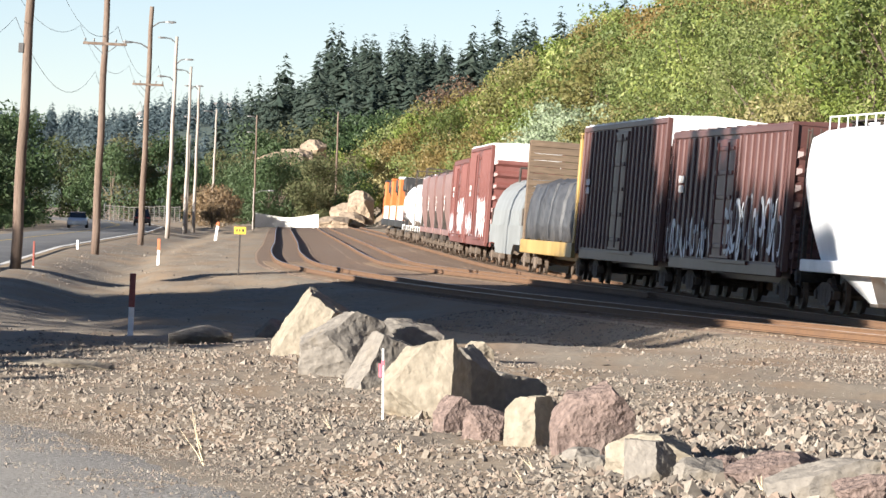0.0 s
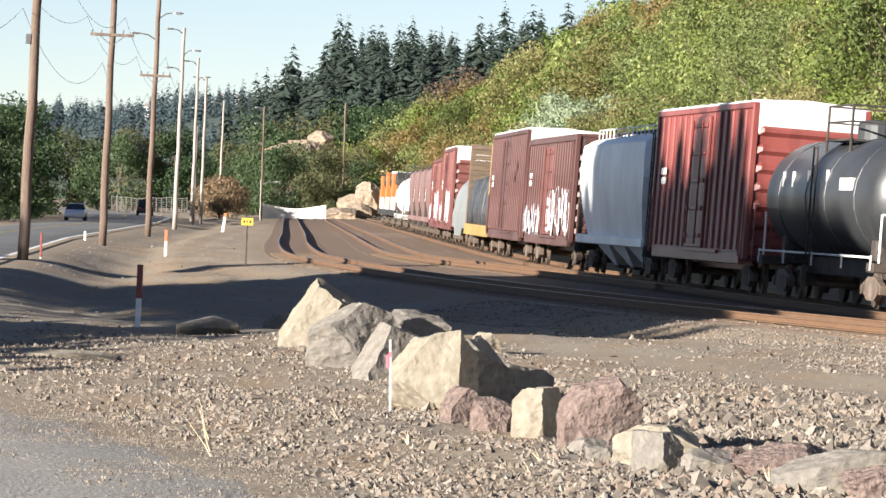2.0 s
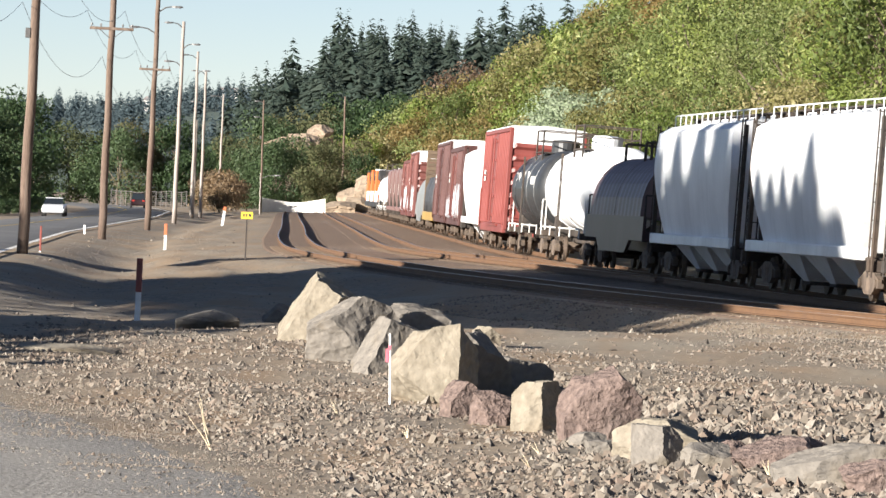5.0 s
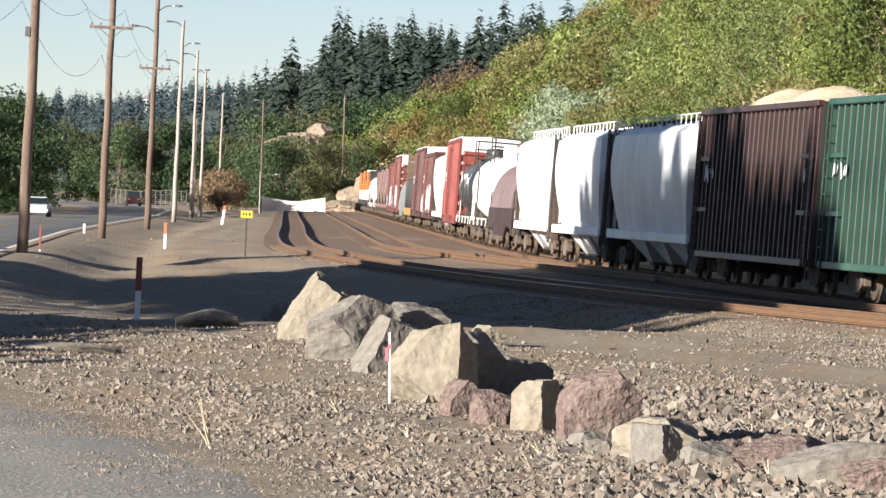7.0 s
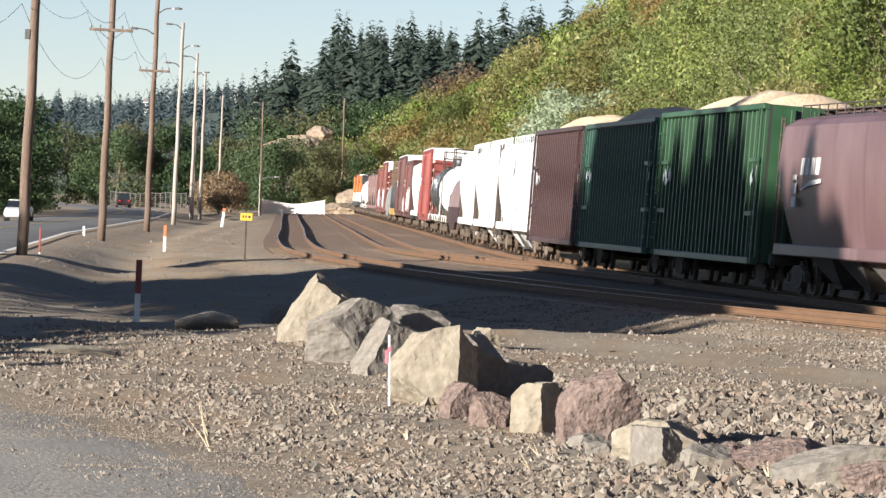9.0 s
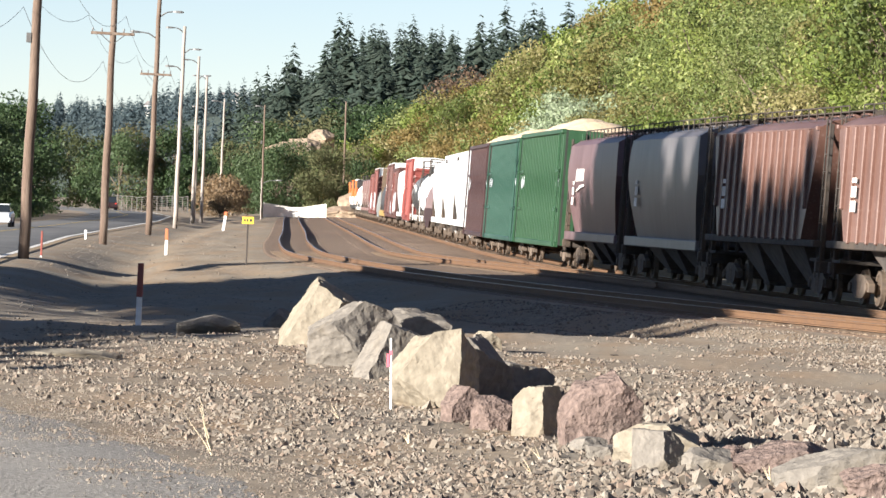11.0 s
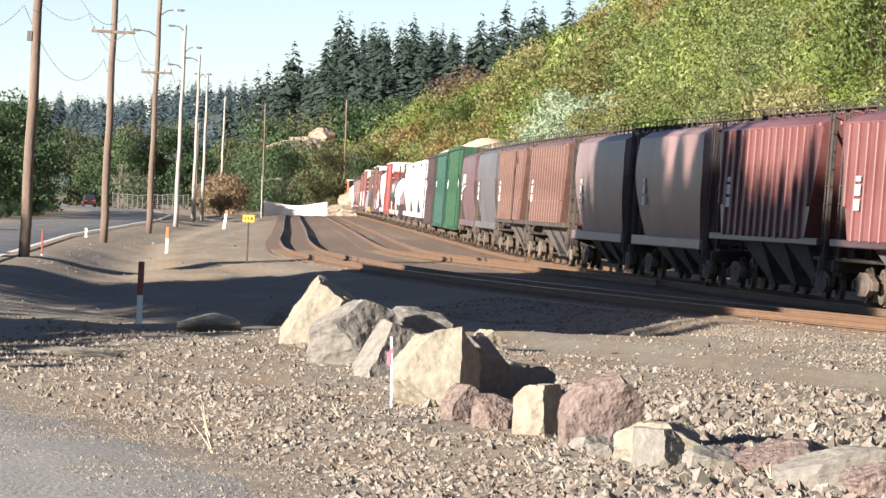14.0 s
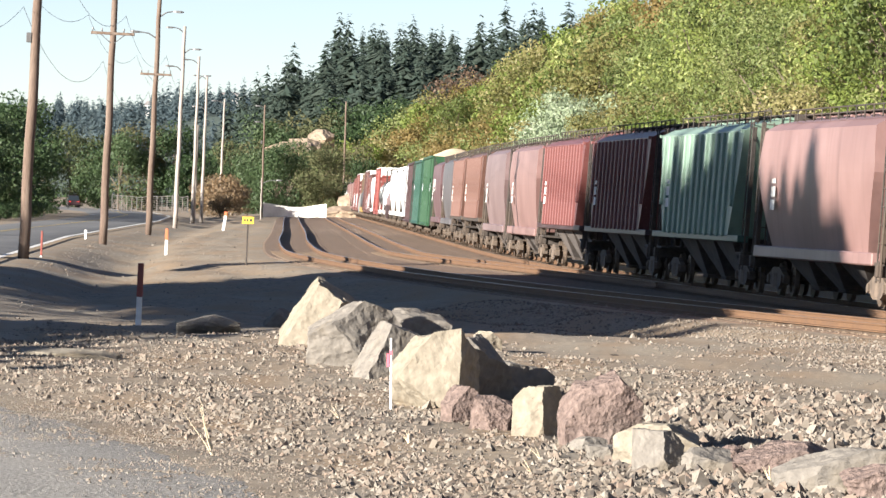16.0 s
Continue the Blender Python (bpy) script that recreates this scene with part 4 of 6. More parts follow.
boxcar(233.7, 22.5, 5.25, BROWN, BROWN, ROOF_GALV, "tall dark red-brown boxcar with pale roof end", end_top=ROOF_GALV, seed=31, sprayed=False, ribs=20)
boxcar(211.2, 21.0, 4.75, BROWN, RED_OXIDE, BROWN, "weathered brown boxcar with large white graffiti", seed=41, ribs=20)
hopper(190.2, 20.8, WHITE, "white covered hopper with roof rails", seed=3, marks=False)
boxcar(169.4, 19.2, 5.2, RED_BRIGHT, RED_BRIGHT, ROOF_GALV, "tall faded red boxcar with white upper end", end_top=WHITE, seed=51, sprayed=False)
tank_car(150.2, 16.6, BLACK_TANK, "black tank car with pale stencilled marks", 1.5, marks=[(4.5, 3.0, 0.1, 0.45), (3.2, 3.0, 0.1, 0.45), (1.2, 3.0, 0.1, 0.5), (-1.2, 3.0, 0.1, 0.5), (-3.8, 2.9, 1.6, 0.3)])
tank_car(133.6, 16.6, WHITE, "white tank car with a stained flank", 1.5, marks=[(4.2, 2.9, 1.2, 0.25)])
coil_car(117.0, 17.3, PINK_GREY, "coil car under faded maroon hoods", CHIP_DARK, 2)
hopper(99.7, 17.9, WHITE, "clean white covered hopper with roof rails", seed=5, marks=False)
hopper(81.8, 18.3, WHITE, "white covered hopper with faint stains", seed=6, marks=False)
hopper(63.5, 21.1, GREY_WHITE, "grey-white covered hopper next to the chip cars", seed=7, marks=False)
chip_car(42.4, 19.2, CHIP_DARK, "dark red ribbed gondola heaped with wood chips")
chip_car(23.2, 19.8, GREEN_TEAL, "teal green ribbed gondola heaped with wood chips")
chip_car(3.4, 19.7, GREEN_DARK, "bright green ribbed gondola heaped with wood chips", top=4.85)
bn = hopper(-16.3, 18.3, MAUVE, "mauve-brown covered hopper with a white emblem", seed=8)
emblem = Shape()
for i in range(4):
    y = 4.6 - i * 0.62
    emblem.loft([[(-1.6, y - g, z), (-1.57, y - g, z), (-1.57, y - g - 0.42, z), (-1.6, y - g - 0.42, z)] for z, g in ((3.0, 0.0), (3.42, 0.16))])
emblem.loft([[(-1.6, y, z), (-1.57, y, z), (-1.57, y, z + t), (-1.6, y, z + t)] for y, z, t in ((4.4, 2.62, 0.03), (3.2, 2.74, 0.12), (2.0, 2.8, 0.1))])
part("emblem", emblem, STENCIL, bn, "plain white slanted emblem shapes")
hopper(-34.6, 18.3, SLATE, "slate-grey covered hopper with smooth sides", seed=9)
hopper(-52.9, 18.0, RUST_ORANGE, "orange-brown ribbed covered hopper with pale worn ribs", False, 15, seed=60, sill_mat=STEEL_DARK)
hopper(-70.9, 18.2, RUST_ORANGE, "rust-red ribbed covered hopper with pale worn ribs", False, 15, seed=64, sill_mat=STEEL_DARK)
hopper(-89.1, 17.5, PINK_GREY, "faded mauve covered hopper with smooth sides", seed=10)
hopper(-106.6, 17.3, PINK, "faded pink covered hopper with smooth sides", seed=12)
hopper(-123.9, 17.7, RUST_RIB, "rust-red ribbed covered hopper", False, 15, top=4.5, seed=66, sill_mat=CHIP_DARK)
hopper(-141.6, 18.0, RUST_RIB, "brown-red ribbed covered hopper", False, 15, top=4.5, seed=68, sill_mat=CHIP_DARK)
hopper(-159.6, 17.7, GREEN_PALE, "pale green ribbed covered hopper", False, 15, top=4.5, seed=70, sill_mat=GREEN_TEAL)
hopper(-177.3, 18.0, PINK, "faded pink covered hopper with stained sides", seed=14)
hopper(-195.3, 18.0, RUST_ORANGE, "orange-brown ribbed covered hopper at the train's tail", False, 15, seed=72, sill_mat=YELLOW)
hopper(-213.3, 18.0, PINK, "faded pink covered hopper at the train's tail", seed=15)



# ---- boulders and loose stone ----
ROCK_TAN = rock_paint("tan_sandstone", (0.19, 0.162, 0.12), (0.27, 0.235, 0.18), (0.17, 0.13, 0.085))
ROCK_GREY = rock_paint("grey_basalt", (0.14, 0.125, 0.107), (0.21, 0.188, 0.16), (0.15, 0.12, 0.08))
ROCK_RED = rock_paint("red_scoria", (0.1, 0.07, 0.06), (0.22, 0.16, 0.135), (0.13, 0.1, 0.085), 16.0, 0.9)


def boulder(x, y, w, h, d, mat, label, seed, cuts=(), turn=0.0, chips=7, sink=0.06):
    """A quarried boulder: a block cut by planes, some given (normal, distance in half sizes), some by chance, and roughened."""
    rnd = random.Random(seed)
    bm = bmesh.new()
    bmesh.ops.create_cube(bm, size=2.0)
    planes = [(Vector(n).normalized(), k) for n, k in cuts]
    for _ in range(chips):
        n = Vector((rnd.uniform(-1, 1), rnd.uniform(-1, 1), rnd.uniform(-0.3, 1))).normalized()
        planes.append((n, rnd.uniform(0.8, 1.12)))
    for n, k in planes:
        r = bmesh.ops.bisect_plane(bm, geom=bm.verts[:] + bm.edges[:] + bm.faces[:], plane_co=n * k, plane_no=n, clear_outer=True)
        edges = [e for e in r["geom_cut"] if isinstance(e, bmesh.types.BMEdge)]
        if edges:
            bmesh.ops.edgeloop_fill(bm, edges=edges)
    bmesh.ops.triangulate(bm, faces=bm.faces)
    for _ in range(4):
        long = [e for e in bm.edges if e.calc_length() > 0.16]
        if long:
            bmesh.ops.subdivide_edges(bm, edges=long, cuts=1)
            bmesh.ops.triangulate(bm, faces=bm.faces)
    off = Vector((seed * 3.1, seed * 1.7, 0))
    for v in bm.verts:
        v.co += Vector(noise.noise_vector(v.co * 1.4 + off)) * 0.06 + Vector(noise.noise_vector(v.co * 3.3 + off)) * 0.05 + Vector(noise.noise_vector(v.co * 9 + off)) * 0.028
        v.co = Vector((v.co.x * w / 2, v.co.y * d / 2, (v.co.z + 1) * h / 2))
    bmesh.ops.recalc_face_normals(bm, faces=bm.faces)
    me = bpy.data.meshes.new("boulder")
    bm.to_mesh(me)
    bm.free()
    me.materials.append(mat)
    ob = new("boulder", me)
    ob.matrix_world = pose(x, y, ground_at(x, y) - sink, 0, 0, turn)
    return tagged(ob, label, "rock", "boulders in the rubble")


def spot(px, dist):
    return (px - 784) / F * dist, dist


for px, dist, w, h, d, mat, label, seed, cuts, turn, chips in (
        (560, 84, 1.25, 1.22, 0.9, ROCK_TAN, "tall tan boulder with a pointed top", 1, (((-0.86, -0.15, 0.5), 0.42), ((0.55, -0.1, 0.8), 0.62), ((-0.25, -1, 0.1), 0.7), ((0.9, -0.3, -0.35), 0.7)), 0, 2),
        (630, 73, 1.38, 1.1, 1.0, ROCK_GREY, "broad grey slab with a smooth shaded face", 2, (((0.6, -0.77, 0.22), 0.28), ((-0.6, -0.1, 0.75), 0.62), ((0.35, 0.1, 1), 0.82), ((-0.35, -0.9, -0.4), 0.66), ((0.95, -0.2, -0.35), 0.72)), 0, 1),
        (735, 86, 1.12, 0.62, 0.7, ROCK_GREY, "cracked grey boulder behind the big one", 3, (((0.45, -0.3, 1), 0.66), ((0.4, -0.9, 0.1), 0.6)), 0, 5),
        (683, 68.5, 0.92, 0.86, 0.7, ROCK_GREY, "wedge-shaped grey boulder with a pale edge", 4, (((-0.85, -0.3, 0.5), 0.3), ((0.6, -0.78, 0.24), 0.26), ((0.4, 0, 1), 0.72), ((0.9, -0.2, -0.5), 0.6)), 0, 1),
        (785, 60.4, 1.2, 0.98, 0.85, ROCK_TAN, "large pale boulder with a flat sunlit face", 5, (((-0.22, -1, 0.16), 0.55), ((1, -0.25, 0.05), 0.42), ((-0.9, -0.2, 0.55), 0.72), ((-0.3, 0, 1), 0.88), ((-0.8, -0.4, -0.7), 0.85)), 0, 1),
        (850, 61.6, 0.8, 0.86, 0.6, ROCK_GREY, "dark overhanging boulder leaning on the pale one", 6, (((0.75, -0.2, 0.8), 0.55), ((0.9, -0.7, -0.35), 0.35)), 0, 4),
        (905, 62.5, 0.95, 0.52, 0.6, ROCK_GREY, "squat dark boulder in shade", 7, (((0.8, -0.75, 0.1), 0.3), ((0.3, 0, 1), 0.8)), 0, 4),
        (856, 83, 0.42, 0.36, 0.4, ROCK_TAN, "small pale slab of rock", 8, (), 20, 6),
        (820, 55.6, 0.46, 0.45, 0.4, ROCK_RED, "reddish rock among the boulders", 9, (), 30, 9),
        (876, 54.6, 0.54, 0.4, 0.45, ROCK_RED, "low reddish rock among boulders", 10, (), 60, 9),
        (952, 53.7, 0.54, 0.58, 0.5, ROCK_TAN, "square grey-tan boulder with flat faces", 11, (((1, -0.6, 0.1), 0.6), ((-0.4, -1, 0.1), 0.85)), 0, 4),
        (1060, 51, 0.8, 0.78, 0.7, ROCK_RED, "rounded pitted red boulder", 12, (((-0.9, -0.3, 0.7), 0.85), ((0.9, 0, 0.8), 0.9)), 0, 10),
        (1040, 49.5, 0.35, 0.22, 0.3, ROCK_GREY, "small grey rock beside the red boulder", 13, (), 0, 8),
        (1160, 46.5, 0.74, 0.46, 0.5, ROCK_TAN, "broken tan slab with a dark hollow", 14, (((-0.8, -0.6, 0.4), 0.8),), 0, 6),
        (1165, 45, 0.44, 0.4, 0.35, ROCK_GREY, "angular grey rock with sharp edges", 15, (((0.8, -0.6, 0.3), 0.65), ((-0.4, -1, 0.4), 0.7)), 0, 5),
        (1245, 45, 0.46, 0.25, 0.34, ROCK_GREY, "low angular grey rock", 16, (((0.5, -0.5, 1), 0.7),), 0, 5),
        (1295, 45.5, 0.3, 0.3, 0.3, ROCK_RED, "small red rock in rubble", 17, (), 0, 9),
        (1385, 44.6, 0.82, 0.37, 0.6, ROCK_RED, "low pitted red boulder", 18, (((-0.5, -0.5, 1), 0.75),), 0, 10),
        (1470, 42.3, 0.9, 0.42, 0.55, ROCK_GREY, "long sloping grey boulder", 19, (((-0.8, -0.3, 1), 0.62),), 0, 5),
        (1560, 41, 0.6, 0.34, 0.5, ROCK_RED, "red rock in the rubble", 20, (), 0, 9),
        (365, 90, 1.05, 0.42, 0.7, ROCK_GREY, "flat-topped boulder in the shade", 21, (((-0.7, 0, 1), 0.6), ((0.7, 0, 1), 0.75)), 0, 5),
        (487, 96, 0.5, 0.45, 0.4, ROCK_GREY, "small boulder in the shade", 22, (((-0.8, 0, 0.8), 0.6),), 0, 5),
        (115, 74, 1.4, 0.22, 0.9, ROCK_TAN, "flat tan slab half buried in gravel", 23, (((-0.3, -0.3, 1), 0.75),), 0, 6),
        (1070, 48, 0.34, 0.2, 0.3, ROCK_GREY, "small grey rock in the rubble", 24, (), 0, 8)):
    bx, by = spot(px, dist)
    boulder(bx + 0.05, by + d * 0.35, w * 1.08, h * 1.04, d, mat, label, seed, cuts, turn, chips + 2)


def stones(name, points, sizes, mat, label):
    """Many angular stones in one mesh."""
    n = len(points)
    rng = np.random.default_rng(len(points))
    base = np.array([(-1, -0.4, -0.3), (0.3, -1, -0.4), (1, 0.3, -0.3), (-0.2, 1, -0.4), (-0.4, 0.1, 0.55), (0.4, -0.1, 0.7)], float)
    v = base[None] * rng.uniform(0.55, 1.25, (n, 6, 3)) + rng.uniform(-0.22, 0.22, (n, 6, 3))
    a = rng.uniform(0, 6.28, n)
    ca, sa = np.cos(a)[:, None], np.sin(a)[:, None]
    b = rng.uniform(-0.35, 0.35, n)
    cb, sb = np.cos(b)[:, None], np.sin(b)[:, None]
    x, y, z = v[..., 0], v[..., 1], v[..., 2]
    y, z = y * cb - z * sb, y * sb + z * cb
    x, y = x * ca - y * sa, x * sa + y * ca
    v = np.stack([x, y, z], -1) * (sizes[:, None, None] * rng.uniform(0.7, 1.3, (n, 1, 3))) / 1.4 + points[:, None, :]
    f = np.array([(0, 1, 4), (1, 5, 4), (1, 2, 5), (2, 3, 5), (3, 4, 5), (3, 0, 4)])
    faces = (f[None] + (np.arange(n) * 6)[:, None, None]).reshape(-1, 3)
    me = bpy.data.meshes.new(name)
    me.vertices.add(n * 6)
    me.vertices.foreach_set("co", v.astype(np.float32).ravel())
    me.loops.add(len(faces) * 3)
    me.loops.foreach_set("vertex_index", faces.astype(np.int32).ravel())
    me.polygons.add(len(faces))
    me.polygons.foreach_set("loop_start", np.arange(0, len(faces) * 3, 3, dtype=np.int32))
    me.update(calc_edges=True)
    me.shade_flat()
    me.materials.append(mat)
    return tagged(new(name, me), label, "stones", kind="stuff")


STONE_GREY = pebbles("mixed_gravel", [(0.06, 0.052, 0.046), (0.13, 0.11, 0.09), (0.19, 0.16, 0.125), (0.2, 0.145, 0.11), (0.22, 0.19, 0.155), (0.28, 0.25, 0.21)])
STONE_RUST = pebbles("rusty_ballast", [(0.12, 0.09, 0.07), (0.22, 0.16, 0.11), (0.28, 0.2, 0.13), (0.24, 0.2, 0.16), (0.34, 0.28, 0.21)])
rng = np.random.default_rng(5)
m = 95000
yy = 36 + (96 - 36) * rng.random(m) ** 1.25
xx = (rng.random(m) - 0.5) * 2 * 0.1 * yy
k = 0.5 + 0.5 * np.sin(xx * 0.9 + 0.6) * np.sin(yy * 0.21 + xx * 0.35)
dirt_band = np.exp(-((xx - (1.2 + (90.5 - yy) * 0.258)) / 1.7) ** 4) * (yy > 50)
keep = (xx > lane_right(yy) + 0.35 * np.sin(yy * 3) * rng.random(m)) & (xx < near_x(yy) - 2.6) & (rng.random(m) < (0.35 + 0.65 * k) * (1 - 0.93 * dirt_band) * np.clip((95 - yy) / 12, 0.05, 1))
xx, yy = xx[keep], yy[keep]
size = 0.016 + 0.055 * rng.random(len(xx)) ** 3 + 0.06 * rng.random(len(xx)) * (rng.random(len(xx)) < 0.06)
size *= 1 + 0.7 * np.clip((xx - 0.8) / 1.2, 0, 1) * (yy < 66)
stones("rubble_stones", np.stack([xx, yy, ground_z(xx, yy) + size * 0.1], 1), size, STONE_GREY, "loose angular grey-brown stones over dry earth")
m = 21000
yy = 38 + 28 * rng.random(m)
xx = lane_right(yy) - 0.1 - 6 * rng.random(m) ** 1.5
size = 0.007 + 0.02 * rng.random(m) ** 2
stones("lane_gravel", np.stack([xx, yy, ground_z(xx, yy) + 0.05 + size * 0.2], 1), size, STONE_GREY, "small grey gravel on the lane")
m = 9000
yy = 84 + 46 * rng.random(m) ** 1.3
u = -2.4 - 4.2 * rng.random(m) ** 1.4
xx = near_x(yy) + u
size = 0.02 + 0.04 * rng.random(m) ** 2
stones("shoulder_stones", np.stack([xx, yy, np.maximum(ground_z(xx, yy), np.interp(u, [-2.9, -2.2], [-0.62, -0.42])) + size * 0.3], 1), size, STONE_GREY, "grey ballast stones spilled down the shoulder")
m = 15000
yy = 84 + 120 * rng.random(m) ** 1.6
u = -2.9 + 5.6 * rng.random(m)
lift = np.interp(u, [-2.9, -2.2, -1.5, 1.5, 2.2, 2.9], [-0.62, -0.42, -0.22, -0.2, -0.42, -0.62])
keep = (np.abs(np.abs(u) - 0.75) > 0.12)
xx = near_x(yy) + u
size = 0.025 + 0.03 * rng.random(m)
P = np.stack([xx, yy, lift + size * 0.3], 1)[keep]
stones("ballast_stones", P, size[keep], STONE_RUST, "coarse rust-tinged ballast stones beside the siding")

m = 9000
yy = 100 + 240 * rng.random(m) ** 1.5
k = rng.random(m)
xx = (road_edge(yy) + 1.0) * k + (near_x(yy) - 2.6) * (1 - k)
size = 0.012 + 0.03 * rng.random(m) ** 2 + 0.09 * rng.random(m) * (rng.random(m) < 0.015)
stones("yard_gravel", np.stack([xx, yy, ground_z(xx, yy) + size * 0.3], 1), size, STONE_GREY, "scattered pale gravel over the dry yard")

# ---- trees ----
def leaf_cloud(centres, normals, size, rng):
    """Leaf quads about the given points, tilted about their normals."""
    n = len(centres)
    nn = normals + rng.normal(0, 0.55, (n, 3))
    nn /= np.linalg.norm(nn, axis=1)[:, None] + 1e-9
    t = np.cross(nn, rng.normal(0, 1, (n, 3)))
    t /= np.linalg.norm(t, axis=1)[:, None] + 1e-9
    b = np.cross(nn, t)
    s = (size * rng.uniform(0.6, 1.3, n))[:, None]
    w = s * rng.uniform(0.5, 0.8, n)[:, None]
    skew = t * s * rng.uniform(-0.5, 0.5, (n, 1))
    return np.stack([centres - t * s - b * w * 0.6, centres + t * s - b * w * 0.6 + nn * s * 0.2, centres + skew + b * w * 1.1], 1)


def branchy(trunk_h, r, limbs, rng):
    sh = Shape()
    pts = [Vector((0.12 * math.sin(i * 1.3) * i * 0.4, 0.1 * math.cos(i * 1.7) * i * 0.4, trunk_h * i / 5 - 0.4)) for i in range(6)]
    for i in range(5):
        sh.tube(pts[i], pts[i + 1], r * (1 - i / 6), r * (1 - (i + 1) / 6), 7)
    for a, b, rr in limbs:
        sh.tube(a, b, rr, rr * 0.35, 5)
    return sh


def broadleaf(name, height, spread, leaves, leaf, mat, label, seed, low=0.28):
    rng = np.random.default_rng(seed)
    e = new(name)
    tagged(e, label, "tree")
    clumps = []
    n = 17
    for i in range(n):
        a, q = rng.uniform(0, 6.28), rng.uniform(0.15, 1.0)
        z = height * (low + (0.94 - low) * rng.random())
        rad = spread * 0.5 * q * (1.15 - abs(z / height - 0.52) * 1.1)
        clumps.append((rad * math.cos(a), rad * math.sin(a), z, spread * rng.uniform(0.14, 0.27)))
    limbs = [((0, 0, height * 0.28), (x * 0.9, y * 0.9, z), 0.07) for x, y, z, r in clumps[:9]]
    part("trunk", branchy(height * 0.72, 0.14, limbs, rng), BARK, e)
    cs, ns = [], []
    for x, y, z, r in clumps:
        k = int(leaves / n)
        d = rng.normal(0, 1, (k, 3))
        d /= np.linalg.norm(d, axis=1)[:, None]
        rr = r * (0.45 + 0.6 * rng.random(k) ** 0.6) * (1 + 0.25 * np.sin(d[:, 0] * 5 + x) * np.sin(d[:, 2] * 4 + y))
        cs.append(np.array([x, y, z]) + d * rr[:, None] * np.array([1, 1, 0.85]))
        ns.append(d)
    part("crown", leaves_mesh("crown", leaf_cloud(np.concatenate(cs), np.concatenate(ns), leaf, rng), mat), None, e)
    return e


def conifer_leaves(height, radius, rng, tiers=26, per=9, low=0.1):
    """A spire of drooping, ragged branches in whorls, each of two folded blades with a spray at its side."""
    out = []
    for i in range(tiers):
        k = (i + rng.uniform(-0.35, 0.35)) / tiers
        k = min(max(k, 0.0), 0.985)
        z = height * (low + (1 - low) * k)
        reach = radius * ((1 - k) ** 0.72 * min(1.0, 0.6 + 2.2 * k) * rng.uniform(0.7, 1.2) + 0.05)
        lop = rng.uniform(0, 6.28)
        for j in range(max(4, int(per * (1 - 0.45 * k)))):
            a = 6.283 * (j + rng.uniform(-0.4, 0.4)) / max(4, int(per * (1 - 0.45 * k))) + lop
            r = reach * rng.uniform(0.55, 1.12)
            d, n = np.array([math.cos(a), math.sin(a), 0.0]), np.array([-math.sin(a), math.cos(a), 0.0])
            zz = z + height * rng.uniform(-0.5, 0.5) / tiers
            droop = rng.uniform(0.12, 0.5)
            w = r * rng.uniform(0.2, 0.34)
            up = np.array([0, 0, 1.0])
            root, tip = up * (zz + 0.12 * r), d * r + up * (zz - droop * r)
            mid = d * r * rng.uniform(0.5, 0.7)
            left, right = mid + n * w + up * (zz - droop * r * 0.75), mid - n * w + up * (zz - droop * r * 0.75)
            out += [[root, left, tip], [root, tip, right]]
            if rng.random() < 0.6:
                s = d * r * rng.uniform(0.35, 0.9) + up * (zz - droop * r * rng.uniform(0.6, 1.3))
                out.append([s + n * w * 0.8, s - n * w * 0.7 + d * w * 0.4, s - up * w * rng.uniform(0.6, 1.2)])
    return np.array(out)


def planted(protos, rows, label_group, drift=0.0):
    """Copies of the kinds; with drift neighbours within that many metres are often of one kind."""
    for i, (x, y, s, turn) in enumerate(rows):
        k = i if not drift or i % 4 == 0 else int(abs(math.sin(round(x * 2 / drift) * 12.9 + round(y / drift) * 78.2)) * 1000)
        t = copy_thing(protos[k % len(protos)], pose(x, y, ground_at(x, y) - 0.15, 0, 0, turn))
        t.scale = (s, s, s)
        tagged(t, group=label_group)


GREEN_A = leafage("leaves_yellow_green", [(0.07, 0.105, 0.022), (0.13, 0.175, 0.036), (0.2, 0.245, 0.06), (0.38, 0.39, 0.16)])
GREEN_B = leafage("leaves_olive", [(0.085, 0.092, 0.028), (0.15, 0.15, 0.048), (0.23, 0.205, 0.08), (0.46, 0.41, 0.22)])
GREEN_C = leafage("leaves_pale_willow", [(0.1, 0.15, 0.07), (0.17, 0.23, 0.12), (0.28, 0.34, 0.21), (0.42, 0.46, 0.33)])
GREEN_D = leafage("leaves_mid_green", [(0.068, 0.1, 0.026), (0.115, 0.15, 0.042), (0.175, 0.21, 0.068), (0.3, 0.32, 0.14)])
AUTUMN = leafage("leaves_autumn", [(0.11, 0.098, 0.034), (0.165, 0.138, 0.045), (0.22, 0.155, 0.055), (0.24, 0.19, 0.078)])
RUSSET = leafage("leaves_russet", [(0.12, 0.085, 0.06), (0.17, 0.115, 0.08), (0.21, 0.14, 0.1), (0.19, 0.15, 0.1)])
DARKLEAF = leafage("leaves_dark", [(0.03, 0.054, 0.022), (0.048, 0.082, 0.032), (0.068, 0.105, 0.045), (0.098, 0.128, 0.062)])
# haze painted into needle tones: slightly in the near firs, strongly in the far
FIR = leafage("fir_needles", [(0.034, 0.052, 0.042), (0.046, 0.068, 0.055), (0.058, 0.082, 0.066), (0.08, 0.1, 0.08)], 0.8)
